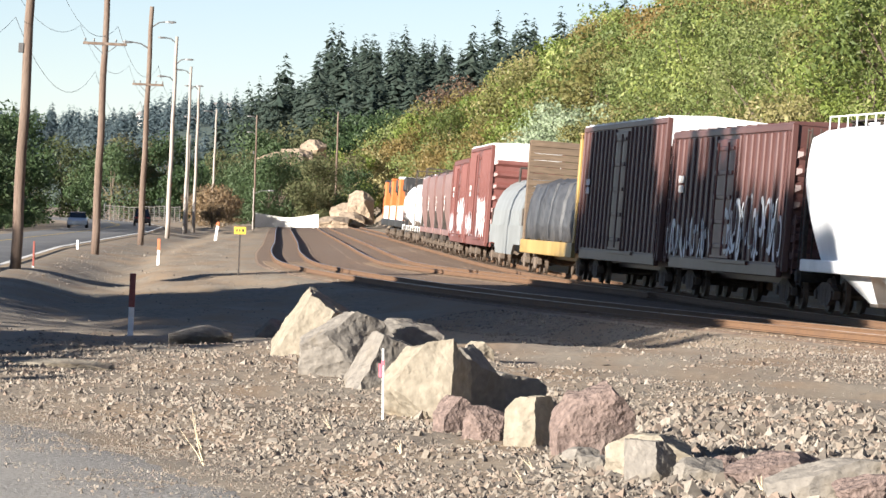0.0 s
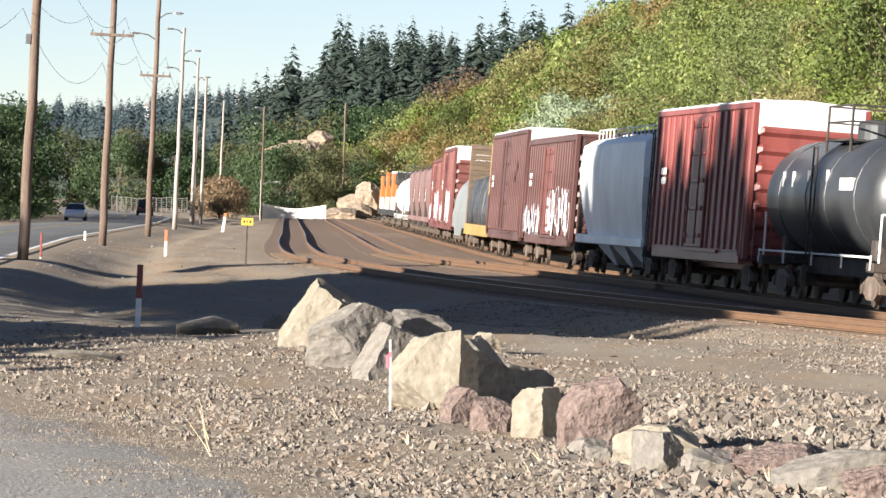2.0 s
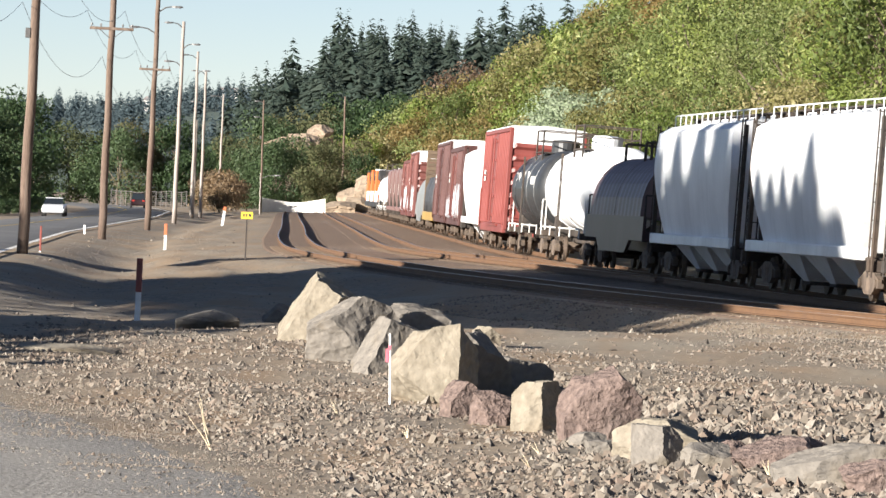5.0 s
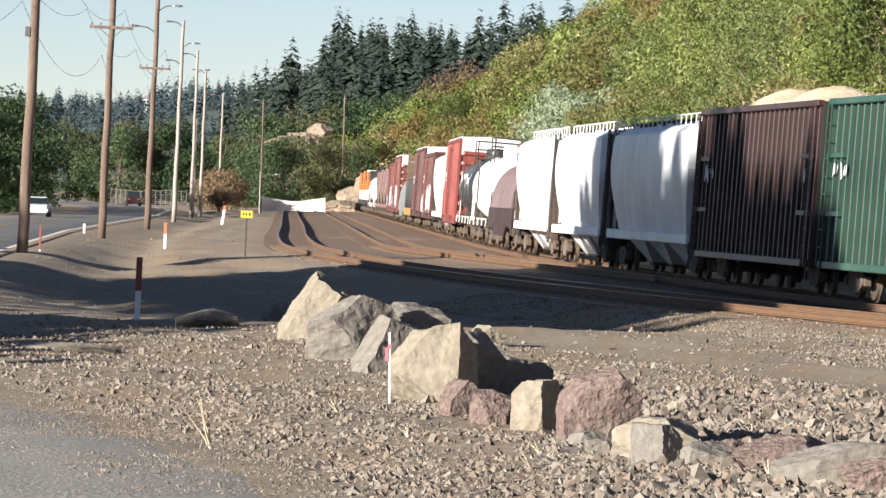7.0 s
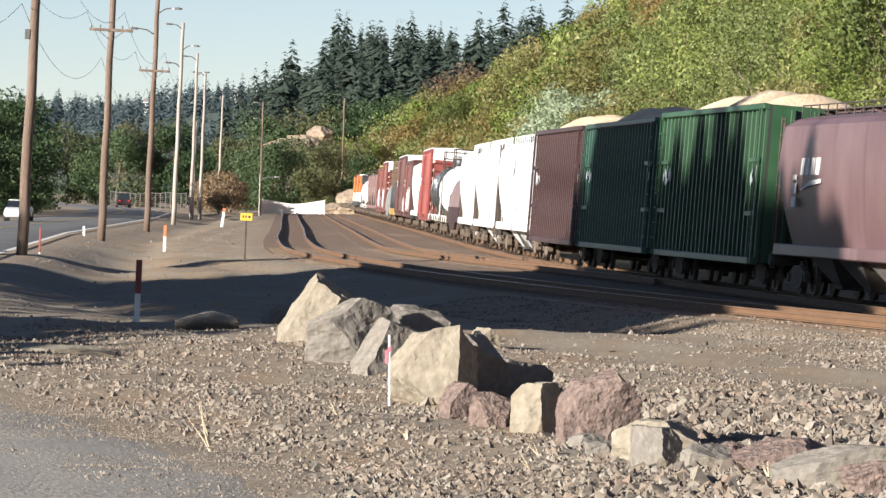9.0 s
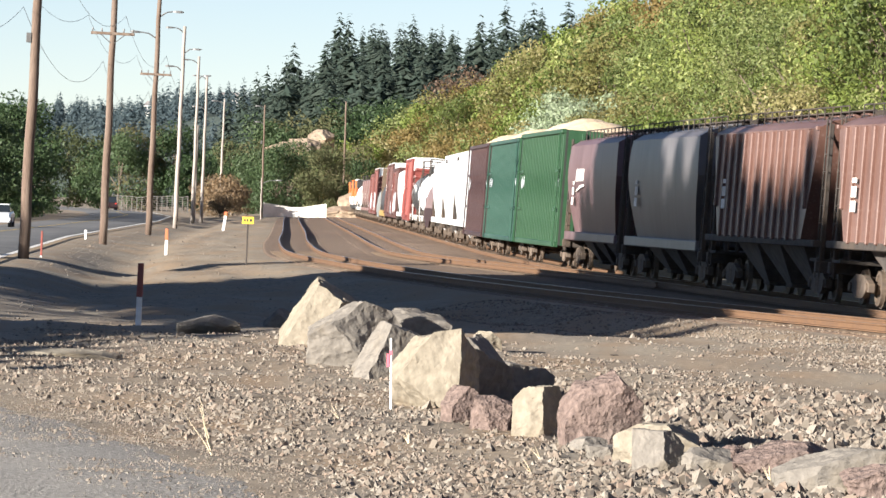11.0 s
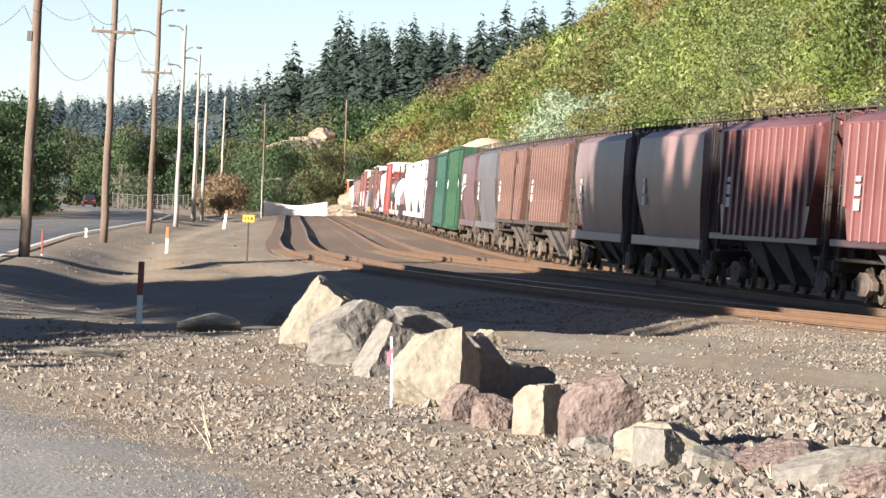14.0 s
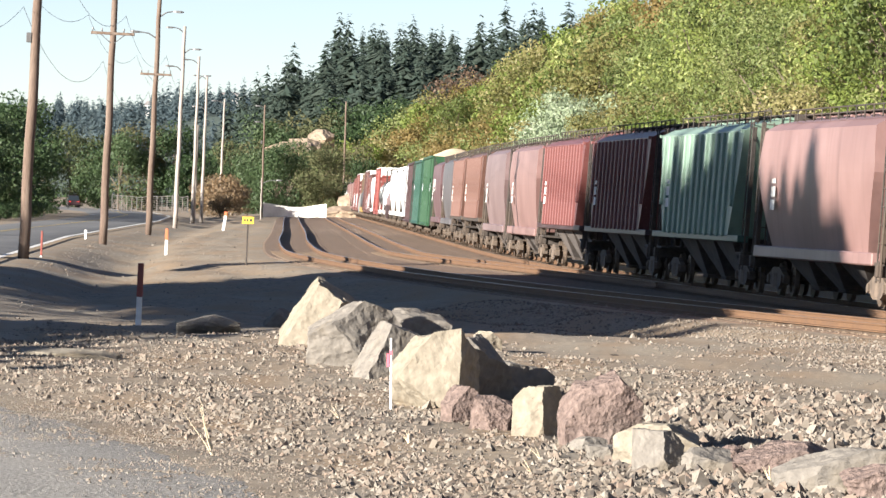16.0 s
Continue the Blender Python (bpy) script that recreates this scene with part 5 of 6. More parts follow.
HAZE_FIR = leafage("haze_tinted_fir", [(0.09, 0.125, 0.135), (0.105, 0.14, 0.15), (0.12, 0.155, 0.165), (0.14, 0.175, 0.18)], 0.8)
SCRUB = leafage("hill_scrub", [(0.06, 0.075, 0.035), (0.09, 0.105, 0.05), (0.13, 0.13, 0.065), (0.15, 0.125, 0.075)], 0.7)
BRUSH = leafage("dry_brush", [(0.11, 0.08, 0.05), (0.17, 0.125, 0.075), (0.22, 0.145, 0.08), (0.15, 0.14, 0.07)])

def park(protos):
    """The first of each kind stands in the wood behind the camera."""
    for i, p in enumerate(protos):
        x, y = 60 + 9 * i, -90 - 3 * i
        p.matrix_basis = pose(x, y, ground_at(x, y) - 0.15)
    return protos


near_kinds = park([broadleaf("tree", 7.0, w, n, f, m, l, 40 + i, 0.2) for i, (w, n, f, m, l) in enumerate((
    (5.6, 5200, 0.092, GREEN_A, "yellow-green broadleaf tree on the bank"), (5.0, 4800, 0.095, GREEN_B, "olive broadleaf tree turning brown"), (5.8, 5200, 0.09, GREEN_D, "leafy mid-green tree on the bank"),
    (4.6, 4600, 0.1, GREEN_B, "dusty olive tree with dry leaves"), (6.0, 5200, 0.095, GREEN_A, "bushy green tree on the slope"), (5.2, 5000, 0.088, GREEN_D, "dense green tree on the slope"), (5.4, 4800, 0.095, GREEN_A, "pale yellow-green tree on the slope")))])
willow = park([broadleaf("tree", 6.0, 5.4, 6000, 0.1, GREEN_C, "pale silver-green willow on the bank", 71)])
autumn_kinds = park([broadleaf("tree", 6.5, 6.2, 4200, 0.13, m, l, 80 + i, 0.15) for i, (m, l) in enumerate(((AUTUMN, "orange-brown autumn tree on the slope"), (GREEN_A, "yellow-green tree lower on the slope"), (AUTUMN, "rust and yellow autumn tree"), (GREEN_B, "olive tree beside autumn ones"), (GREEN_D, "green tree beside autumn ones")))])
rnd = random.Random(9)
rows_near, rows_autumn = [], []
y = 118.0
while y < 640:
    d = 7.5 + rnd.uniform(0, 1.5)
    while d < 15 + 0.075 * y:
        x = float(main_x(y)) + d
        row = (x + rnd.uniform(-1.2, 1.2), y + rnd.uniform(-1.8, 1.8), rnd.uniform(0.6, 1.12) * (0.72 if d < 10 else 1) * (1 + y / 900), rnd.uniform(0, 360))
        if abs(x / y) < 0.115 and -0.05 < x / y:
            (rows_near if y < 360 else rows_autumn).append(row)
        d += rnd.uniform(3.2, 4.4) * (1 + y / 350)
    y += 3.4 + y / 70
assert len(rows_near) + len(rows_autumn) < 255, (len(rows_near), len(rows_autumn))
planted(near_kinds, rows_near, "trees on the bank", 14.0)
planted(autumn_kinds, rows_autumn, "trees on the bank", 26.0)
# the bank's far end, past the bend of the line
rows = []
for u, tall in ((-21, 4.5), (-18.5, 7.5), (-16.5, 10.5), (-13.5, 12), (-10.5, 13), (-7, 15), (-3, 17.5), (1, 19.5), (5, 22)):
    for k in range(2):
        rows.append((u + rnd.uniform(-0.6, 0.6) + 2 * k, 834 + 22 * k + rnd.uniform(-4, 4), (tall + 1.5 - ground_at(u, 834)) / 6.5 * (0.85 + 0.15 * k) if tall + 1.5 - ground_at(u, 834) > 3 else 0.6, rnd.uniform(0, 360)))
planted(autumn_kinds, rows, "trees on the bank")
russet = park([broadleaf("tree", 6.5, 6.8, 2600, 0.15, RUSSET, "russet-brown tree below the firs", 88, 0.15)])
planted(russet, [(-0.5, 872, 1.9, 0), (3.5, 880, 2.2, 120), (-4.5, 868, 1.5, 200), (-23.5, 868, 1.2, 80)], "russet trees below the firs")
planted(willow, [(float(main_x(q)) + d, q, k, 40 * i) for i, (q, d, k) in enumerate(((300, 7.6, 1.0), (312, 8.6, 1.2), (322, 7.4, 1.05), (335, 9.2, 1.3), (348, 7.8, 1.1)))], "willows on the bank")

# trees left of the road
dark_kinds = park([broadleaf("tree", 9.0, 8.0, 6500, 0.17, m, l, 90 + i, 0.1) for i, (m, l) in enumerate(((DARKLEAF, "dense dark green roadside tree"), (DARKLEAF, "dark evergreen tree beside the road"), (SCRUB, "olive-brown roadside tree in dry leaf")))])
rows = []
for y, edge in ((395, -36), (415, -37), (440, -38), (462, -39.5), (485, -41.5), (510, -43.5), (540, -46)):
    for k in range(3):
        rows.append((edge - 1.5 - 4.6 * k + rnd.uniform(-1, 1), y + rnd.uniform(-5, 5), (2.6 + 0.0165 * y) / 9.0 * rnd.uniform(0.82, 1.08) * (0.55 if y < 420 and k == 0 else 1), rnd.uniform(0, 360)))
for k in range(10):
    rows.append((-66 + 4.4 * k + rnd.uniform(-1, 1), 745 + rnd.uniform(-12, 18), rnd.uniform(1.05, 1.45) * (1 if k < 9 else 0.85), rnd.uniform(0, 360)))
for x, y, s in ((-22.5, 660, 1.0), (-19, 690, 1.1), (-26, 690, 1.0), (-23, 720, 1.15), (-15.5, 720, 1.15), (-12, 700, 0.9), (-29, 705, 0.95), (-33, 840, 1.0), (-29.5, 835, 1.05), (-26.5, 845, 1.1), (-23.5, 840, 0.95), (-20.5, 838, 1.05), (-17, 845, 1.0), (-14, 850, 1.15), (-27.5, 900, 0.9), (-31, 905, 1.0), (-21, 910, 0.8), (-36, 960, 1.9), (-31, 955, 1.7), (-24, 960, 1.75), (-18, 965, 1.9), (-13, 950, 2.0), (-28, 980, 2.1), (-21, 985, 2.3), (-9, 960, 1.8)):
    rows.append((x, y, s, rnd.uniform(0, 360)))
planted(dark_kinds, rows, "dark trees by the road")
shrub_kinds = park([broadleaf("shrub", 2.4, 3.2, 1500, 0.1, m, l, 100 + i) for i, (m, l) in enumerate(((BRUSH, "dry brown shrub beside the road"), (DARKLEAF, "low dark hedge shrub by the road")))])
rows = [(-25.5 - i * 0.5, 560 + i * 9, 1.0 + 0.5 * (i % 3), 50 * i) for i in range(7)] + [(-28.5 + i * 0.5, 610 + i * 6, 1.9, 70 * i) for i in range(4)]
planted([shrub_kinds[0]], rows, "dry brush")
planted([shrub_kinds[1]], [(-35.2 - i * 0.55, 380 + i * 12, 0.6, 33 * i) for i in range(12)], "hedge by the road")

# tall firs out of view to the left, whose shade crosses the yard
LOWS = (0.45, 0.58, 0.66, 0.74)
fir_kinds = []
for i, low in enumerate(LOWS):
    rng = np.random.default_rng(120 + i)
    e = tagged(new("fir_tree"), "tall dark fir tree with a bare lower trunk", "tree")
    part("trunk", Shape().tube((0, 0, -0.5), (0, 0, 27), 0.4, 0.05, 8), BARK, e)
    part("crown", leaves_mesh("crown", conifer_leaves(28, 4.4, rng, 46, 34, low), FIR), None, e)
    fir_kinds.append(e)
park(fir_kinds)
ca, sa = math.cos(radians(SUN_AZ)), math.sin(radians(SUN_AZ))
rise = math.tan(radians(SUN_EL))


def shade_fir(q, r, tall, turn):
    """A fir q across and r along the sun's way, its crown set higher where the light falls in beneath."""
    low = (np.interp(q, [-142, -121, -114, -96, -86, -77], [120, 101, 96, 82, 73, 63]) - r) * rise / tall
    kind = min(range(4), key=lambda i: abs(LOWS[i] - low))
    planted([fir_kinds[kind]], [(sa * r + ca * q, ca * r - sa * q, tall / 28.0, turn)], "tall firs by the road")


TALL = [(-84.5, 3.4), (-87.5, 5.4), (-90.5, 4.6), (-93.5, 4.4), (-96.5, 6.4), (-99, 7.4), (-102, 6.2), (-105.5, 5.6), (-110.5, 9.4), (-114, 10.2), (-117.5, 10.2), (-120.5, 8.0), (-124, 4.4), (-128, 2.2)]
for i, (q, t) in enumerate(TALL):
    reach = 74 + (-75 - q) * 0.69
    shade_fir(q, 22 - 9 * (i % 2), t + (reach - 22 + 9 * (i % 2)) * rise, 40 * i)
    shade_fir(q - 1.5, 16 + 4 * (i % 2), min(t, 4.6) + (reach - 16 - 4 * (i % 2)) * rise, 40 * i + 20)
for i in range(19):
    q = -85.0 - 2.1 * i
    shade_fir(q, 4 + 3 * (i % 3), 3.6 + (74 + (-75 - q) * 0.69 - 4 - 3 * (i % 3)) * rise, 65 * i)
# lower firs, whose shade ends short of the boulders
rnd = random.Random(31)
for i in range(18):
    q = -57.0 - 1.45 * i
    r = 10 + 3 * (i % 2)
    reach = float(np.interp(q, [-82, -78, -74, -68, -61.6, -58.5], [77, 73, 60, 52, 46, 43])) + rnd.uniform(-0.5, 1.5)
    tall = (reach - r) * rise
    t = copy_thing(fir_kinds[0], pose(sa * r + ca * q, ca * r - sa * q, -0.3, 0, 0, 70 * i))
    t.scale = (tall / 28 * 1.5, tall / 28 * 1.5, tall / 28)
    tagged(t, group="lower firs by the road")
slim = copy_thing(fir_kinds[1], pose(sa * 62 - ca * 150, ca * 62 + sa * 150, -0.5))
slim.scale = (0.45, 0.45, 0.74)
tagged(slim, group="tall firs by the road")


# ---- far hills ----
def ridge(name, dist, depth, pts, mat, label, foot=-6.0):
    """A hill whose crest follows heights over x at that distance."""
    xs = np.linspace(pts[0][0], pts[-1][0], 60)
    crest = np.interp(xs, [p[0] for p in pts], [p[1] for p in pts])
    sh = Shape()
    rows = []
    for j in range(9):
        k = j / 8
        rows.append([(x, dist - depth + depth * k, foot + (c - foot) * (math.sin(k * math.pi / 2) ** 1.1) + 1.2 * math.sin(x * 0.09 + j) * k) for x, c in zip(xs, crest)])
    rows.append([(x, dist + depth * 0.6, foot) for x in xs])
    sh.loft(rows, closed=False)
    ob = new(name, sh.mesh(name, mat, True))
    return tagged(ob, label, "hill", kind="structure"), xs, crest


def px_x(px, dist):
    return (px - 784) / F * dist


def px_z(px, py, dist):
    return EYE.z + (345 + 0.026 * (px - 784) - py) / F * dist


def wood(name, dist, depth, pts, count, height, radius, mat, label, seed, tiers=20, per=9, foot=-6.0):
    """A far wood of firs in one mesh, over the hill's face up to its crest."""
    rng = np.random.default_rng(seed)
    kinds = [conifer_leaves(1.0, radius / height, np.random.default_rng(seed + i), tiers, per) for i in range(7)]
    out = []
    for i in range(count):
        x = rng.uniform(pts[0][0], pts[-1][0])
        k = rng.uniform(0.12, 1.0) ** 0.7
        c = np.interp(x, [p[0] for p in pts], [p[1] for p in pts])
        z = foot + (c - foot) * math.sin(k * math.pi / 2) ** 1.1
        y = dist - depth + depth * k
        h = height * rng.uniform(0.55, 1.15) * (1.25 if rng.random() < 0.15 else 1)
        a = rng.uniform(0, 6.28)
        R = np.array([[math.cos(a), -math.sin(a), 0], [math.sin(a), math.cos(a), 0], [0, 0, 1]])
        out.append((kinds[i % 7] * h) @ R.T + np.array([x, y, z - 0.5]))
    return tagged(new(name, leaves_mesh(name, np.concatenate(out), mat)), label, "woods", kind="stuff")


D1 = 1300.0
line1 = [(px_x(a, D1), px_z(a, b + 118, D1)) for a, b in ((395, 335), (430, 250), (470, 150), (520, 130), (580, 95), (600, 60), (660, 28), (720, 42), (800, 52), (880, 38), (960, 36), (1050, 20), (1130, 5), (1300, -40), (1600, -90))]
ridge("hill_fir", D1, 420, line1, HILL, "steep hill under dark firs")
wood("fir_wood", D1, 420, line1, 640, 18.5, 4.9, FIR, "dark green fir wood on the hill", 300, 22, 9)
D2 = 2900.0
line2 = [(px_x(a, D2), px_z(a, b + 44, D2)) for a, b in ((-500, 150), (-100, 175), (60, 165), (150, 158), (230, 165), (300, 150), (400, 138), (480, 140), (560, 120), (700, 120))]
ridge("hill_far", D2, 900, line2, HAZE_HILL, "far wooded hill with haze put into its colour")
wood("far_wood", D2, 900, line2, 900, 14.0, 5.0, HAZE_FIR, "far fir wood, its haze painted in as pale blue-green", 310, 11, 7)
# clay cut in the hill's foot
for px, py, dist, w, h, seed in ((500, 262, 930, 9.0, 4.5, 1), (560, 240, 940, 5.0, 4.5, 2), (532, 252, 935, 6.0, 4.0, 3), (622, 352, 655, 4.2, 3.2, 4), (648, 338, 650, 3.4, 4.4, 5), (596, 366, 640, 4.4, 1.7, 6), (632, 362, 646, 3.4, 2.2, 7)):
    x = px_x(px, dist)
    ob = boulder(x, dist, w, h, 6, CLAY, "pale eroded clay face", 30 + seed, (((-0.4, -0.6, 1), 0.7), ((0.5, -0.5, 1), 0.8)), 0, 6)
    ob.name = "clay_bank"
    ob.location.z = px_z(px, py, dist) - h / 2
    tagged(ob, category="bank", group="clay banks")


# ---- poles, wires and signs ----
LAMP_HEAD = surface("lamp_housing", (0.1, 0.1, 0.1), (0.15, 0.145, 0.14), 8.0, 1.0, (0.09, 0.08, 0.075), 0.5, 0.3, 0.05, 0.003)
SIGN_YELLOW = surface("sign_yellow", (0.75, 0.5, 0.04), (0.68, 0.44, 0.04), 8.0, 2.0, (0.5, 0.35, 0.08), 0.5, 0, 0.05, 0.003)
POST_RED = surface("post_red", (0.2, 0.05, 0.04), (0.27, 0.07, 0.05), 10.0, 2.0, (0.12, 0.05, 0.04), 0.6, 0, 0.1, 0.004)
POST_ORANGE = surface("post_orange", (0.65, 0.16, 0.06), (0.55, 0.14, 0.06), 10.0, 2.0, (0.4, 0.15, 0.08), 0.6, 0, 0.1, 0.004)
POST_WHITE = surface("post_white", (0.78, 0.77, 0.74), (0.7, 0.69, 0.66), 10.0, 2.0, (0.5, 0.47, 0.42), 0.6, 0, 0.1, 0.004)
RIBBON = surface("pink_ribbon", (0.7, 0.16, 0.22), (0.62, 0.14, 0.18), 20.0, 2.0, (0.5, 0.2, 0.22), 0.5, 0, 0.1, 0.004)
CHAIN = surface("chain_link", (0.13, 0.125, 0.12), (0.19, 0.18, 0.17), 8.0, 1.0, (0.25, 0.2, 0.16), 0.6, 0.4, 0.1, 0.004)
DRY_STALK = surface("dry_stalk", (0.55, 0.45, 0.3), (0.62, 0.52, 0.37), 15.0, 2.0, (0.42, 0.33, 0.2), 0.8, 0, 0.1, 0.004)


def cobra(pole, side, z, reach, mat):
    """A lamp on a short arm."""
    a = part("lamp_arm", Shape().tube((0, 0, z - 0.35), (side * reach * 0.5, 0, z), 0.05, n=6).tube((side * reach * 0.5, 0, z), (side * reach, 0, z + 0.08), 0.045, n=6), mat, pole)
    head = Shape().loft([[(side * (reach + u), -w, z + 0.06 - t), (side * (reach + u), w, z + 0.06 - t), (side * (reach + u), w * 0.7, z + 0.06 + t), (side * (reach + u), -w * 0.7, z + 0.06 + t)] for u, w, t in ((-0.1, 0.05, 0.04), (0.1, 0.13, 0.07), (0.4, 0.15, 0.08), (0.6, 0.08, 0.03))])
    part("lamp_head", head, LAMP_HEAD, a)


def pole(x, y, height, mat, label, arms=(), lamps=(), r=0.19, lean=1.3, name="utility_pole", boxes=()):
    e = new(name)
    g = ground_at(x, y)
    e.matrix_world = pose(x, y, g - 0.3, 0, lean, 0)
    tagged(e, label, "utility pole", "poles along the road")
    rings = []
    for i in range(11):
        k = i / 10
        rings.append([(0.025 * math.sin(i * 1.9) + r * (1 - 0.35 * k) * math.cos(a), 0.02 * math.cos(i * 1.3) + r * (1 - 0.35 * k) * math.sin(a), height * k) for a in (2 * math.pi * j / 12 for j in range(12))])
    part("shaft", Shape().loft(rings), mat, e, smooth=True)
    for z, w in arms:
        a = part("crossarm", Shape().box(-w / 2, w / 2, -0.2, -0.08, z - 0.07, z + 0.07, 0.015), mat, e)
        part("brace", Shape().tube((-w * 0.28, -0.14, z - 0.05), (0, -0.14, z - 0.55), 0.02, n=5).tube((w * 0.28, -0.14, z - 0.05), (0, -0.14, z - 0.55), 0.02, n=5), LAMP_HEAD, a)
        for k in (-0.46, -0.25, 0.25, 0.46):
            part("insulator", Shape().tube((k * w, -0.14, z + 0.07), (k * w, -0.14, z + 0.17), 0.03, n=6).tube((k * w, -0.14, z + 0.17), (k * w, -0.14, z + 0.25), 0.055, 0.035, 8), LAMP_HEAD, a)
    for side, z, reach in lamps:
        cobra(e, side, z, reach, LAMP_HEAD)
    for z in boxes:
        part("junction_box", Shape().box(-0.34, -0.14, -0.14, 0.05, z, z + 0.36, 0.02), LAMP_HEAD, e)
    return e


POLES = [(-15.4, 181, 15.6), (-17.2, 249, 15.6), (-19.0, 317, 15.6)]
pole(*POLES[0], POLE, "brown wooden utility pole with a crossarm", arms=((10.75, 2.3),), r=0.21, boxes=(8.2,), lean=1.9)
pole(*POLES[1], POLE, "brown wooden utility pole with a crossarm and wires", arms=((10.9, 2.2),), r=0.21, lean=1.4)
pole(*POLES[2], POLE, "brown wooden utility pole with crossarm and two lamps", arms=((10.6, 2.0),), lamps=((-1, 13.2, 1.2), (1, 14.6, 1.0)), r=0.21, lean=1.4)
pole(-21.0, 385, 16.0, POLE_GREY, "grey street lamp pole with lamps on both sides", lamps=((-1, 15.8, 0.9), (1, 14.2, 0.8), (-1, 12.8, 0.8)), r=0.19, name="street_lamp", lean=1.4)
pole(-23.1, 452, 15.6, POLE_GREY, "grey street lamp pole beside the road", lamps=((-1, 15.2, 0.9), (1, 13.8, 0.6)), r=0.18, name="street_lamp", lean=1.0)
pole(-24.5, 497, 15.0, POLE_GREY, "grey street lamp pole further along the road", lamps=((-1, 14.9, 0.9), (-1, 11.8, 0.8)), r=0.18, name="street_lamp", lean=1.0)
pole(-23.9, 470, 9.6, POLE_GREY, "short grey pole with service boxes", r=0.16, boxes=(8.6,))
pole(-27.4, 600, 14.5, POLE_GREY, "far grey street lamp pole", lamps=((-1, 14.2, 1.0),), r=0.17, name="street_lamp")
pole(-20.8, 560, 13.2, POLE, "thin brown pole with service boxes at the track's end", lamps=((-1, 13.0, 0.5), (-1, 11.2, 0.5)), r=0.13, lean=0.4, boxes=(8.8,))
pole(-20.6, 553, 5.0, POLE_GREY, "low curved street lamp", lamps=((1, 4.7, 1.7),), r=0.09, name="street_lamp", lean=0)
hp = pole(-14.5, 700, 16.5, POLE, "thin pole standing out of the wooded slope", r=0.17, lean=0.3)


def wire(name, a, b, sag, label, r=0.01):
    sh = Shape()
    pts = []
    for i in range(15):
        k = i / 14
        p = Vector(a).lerp(Vector(b), k)
        p.z -= sag * 4 * k * (1 - k)
        pts.append(p)
    sh.loft([[p + Vector((r * math.cos(a), 0, r * math.sin(a))) for a in (0.0, 1.57, 3.14, 4.71)] for p in pts])
    return tagged(new(name, sh.mesh(name, WIRE)), label, "wire", "wires between the poles")


tops = [(x, y, ground_at(x, y)) for x, y, h in POLES] + [(-21.0, 385, ground_at(-21, 385))]
before = (-13.6, 113, -0.6)
line = [before] + tops
for (x0, y0, g0), (x1, y1, g1) in zip(line, line[1:]):
    for off, z, sag in ((-1.0, 11.5, 1.3), (0.9, 11.5, 1.5), (-0.2, 9.2, 1.8)):
        wire("overhead_wire", (x0 + off, y0, g0 + z), (x1 + off, y1, g1 + z), sag, "thin dark sagging overhead wire")


def marker(x, y, h, w, top_mat, share, label, lean=0.0, flat=0.03):
    e = new("marker_post")
    e.matrix_world = pose(x, y, ground_at(x, y) - 0.05, 0, lean, 0)
    tagged(e, label, "marker post", "marker posts by the track")
    part("post", Shape().box(-w / 2, w / 2, -flat, flat, 0, h * (1 - share), 0.008), POST_WHITE, e)
    part("cap", Shape().box(-w / 2 - 0.004, w / 2 + 0.004, -flat - 0.004, flat + 0.004, h * (1 - share), h, 0.01), top_mat, e, "darker painted upper part")
    return e


marker(-5.8, 94.4, 1.24, 0.105, POST_RED, 0.52, "white marker post with a dark red top", 1.2, 0.05)
marker(-12.7, 226, 1.25, 0.13, POST_ORANGE, 0.42, "white marker post with an orange top", 1.0)
marker(-16.4, 366, 1.5, 0.2, POST_ORANGE, 0.2, "leaning white marker post", 8)
marker(-19.0, 262, 0.55, 0.12, POST_WHITE, 0.3, "short white marker post at the kerb", 0)
marker(-15.3, 188, 1.05, 0.07, POST_RED, 0.9, "thin dark post in the ditch", 1)

sx, sy = -7.35, 184.0
sign = new("track_sign")
sign.matrix_world = pose(sx, sy, ground_at(sx, sy) - 0.1, 0, 1.0, 0)
tagged(sign, "small yellow sign plate on a thin dark post", "sign")
part("post", Shape().box(-0.03, 0.03, -0.03, 0.03, 0, 1.85, 0.005), STEEL_DARK, sign)
plate = part("plate", Shape().box(-0.22, 0.22, -0.055, -0.035, 1.6, 1.87, 0.006), SIGN_YELLOW, sign)
for i, w in enumerate((0.06, 0.05, 0.08)):
    part("mark", Shape().box(-0.15 + i * 0.11, -0.15 + i * 0.11 + w, -0.061, -0.056, 1.69, 1.79), STEEL_DARK, plate)

stake = new("survey_stake")
stake.matrix_world = pose(-0.585, 58.7, ground_at(-0.585, 58.7) - 0.1, 0, -1.2, 0)
tagged(stake, "thin white survey stake with a pink ribbon", "stake")
part("lath", Shape().box(-0.013, 0.013, -0.007, 0.007, 0, 0.96, 0.003), POST_WHITE, stake)
part("ribbon", Shape().box(-0.02, 0.016, -0.014, -0.009, 0.76, 0.82, 0.002).box(-0.05, -0.014, -0.016, -0.012, 0.62, 0.78, 0.001), RIBBON, stake)


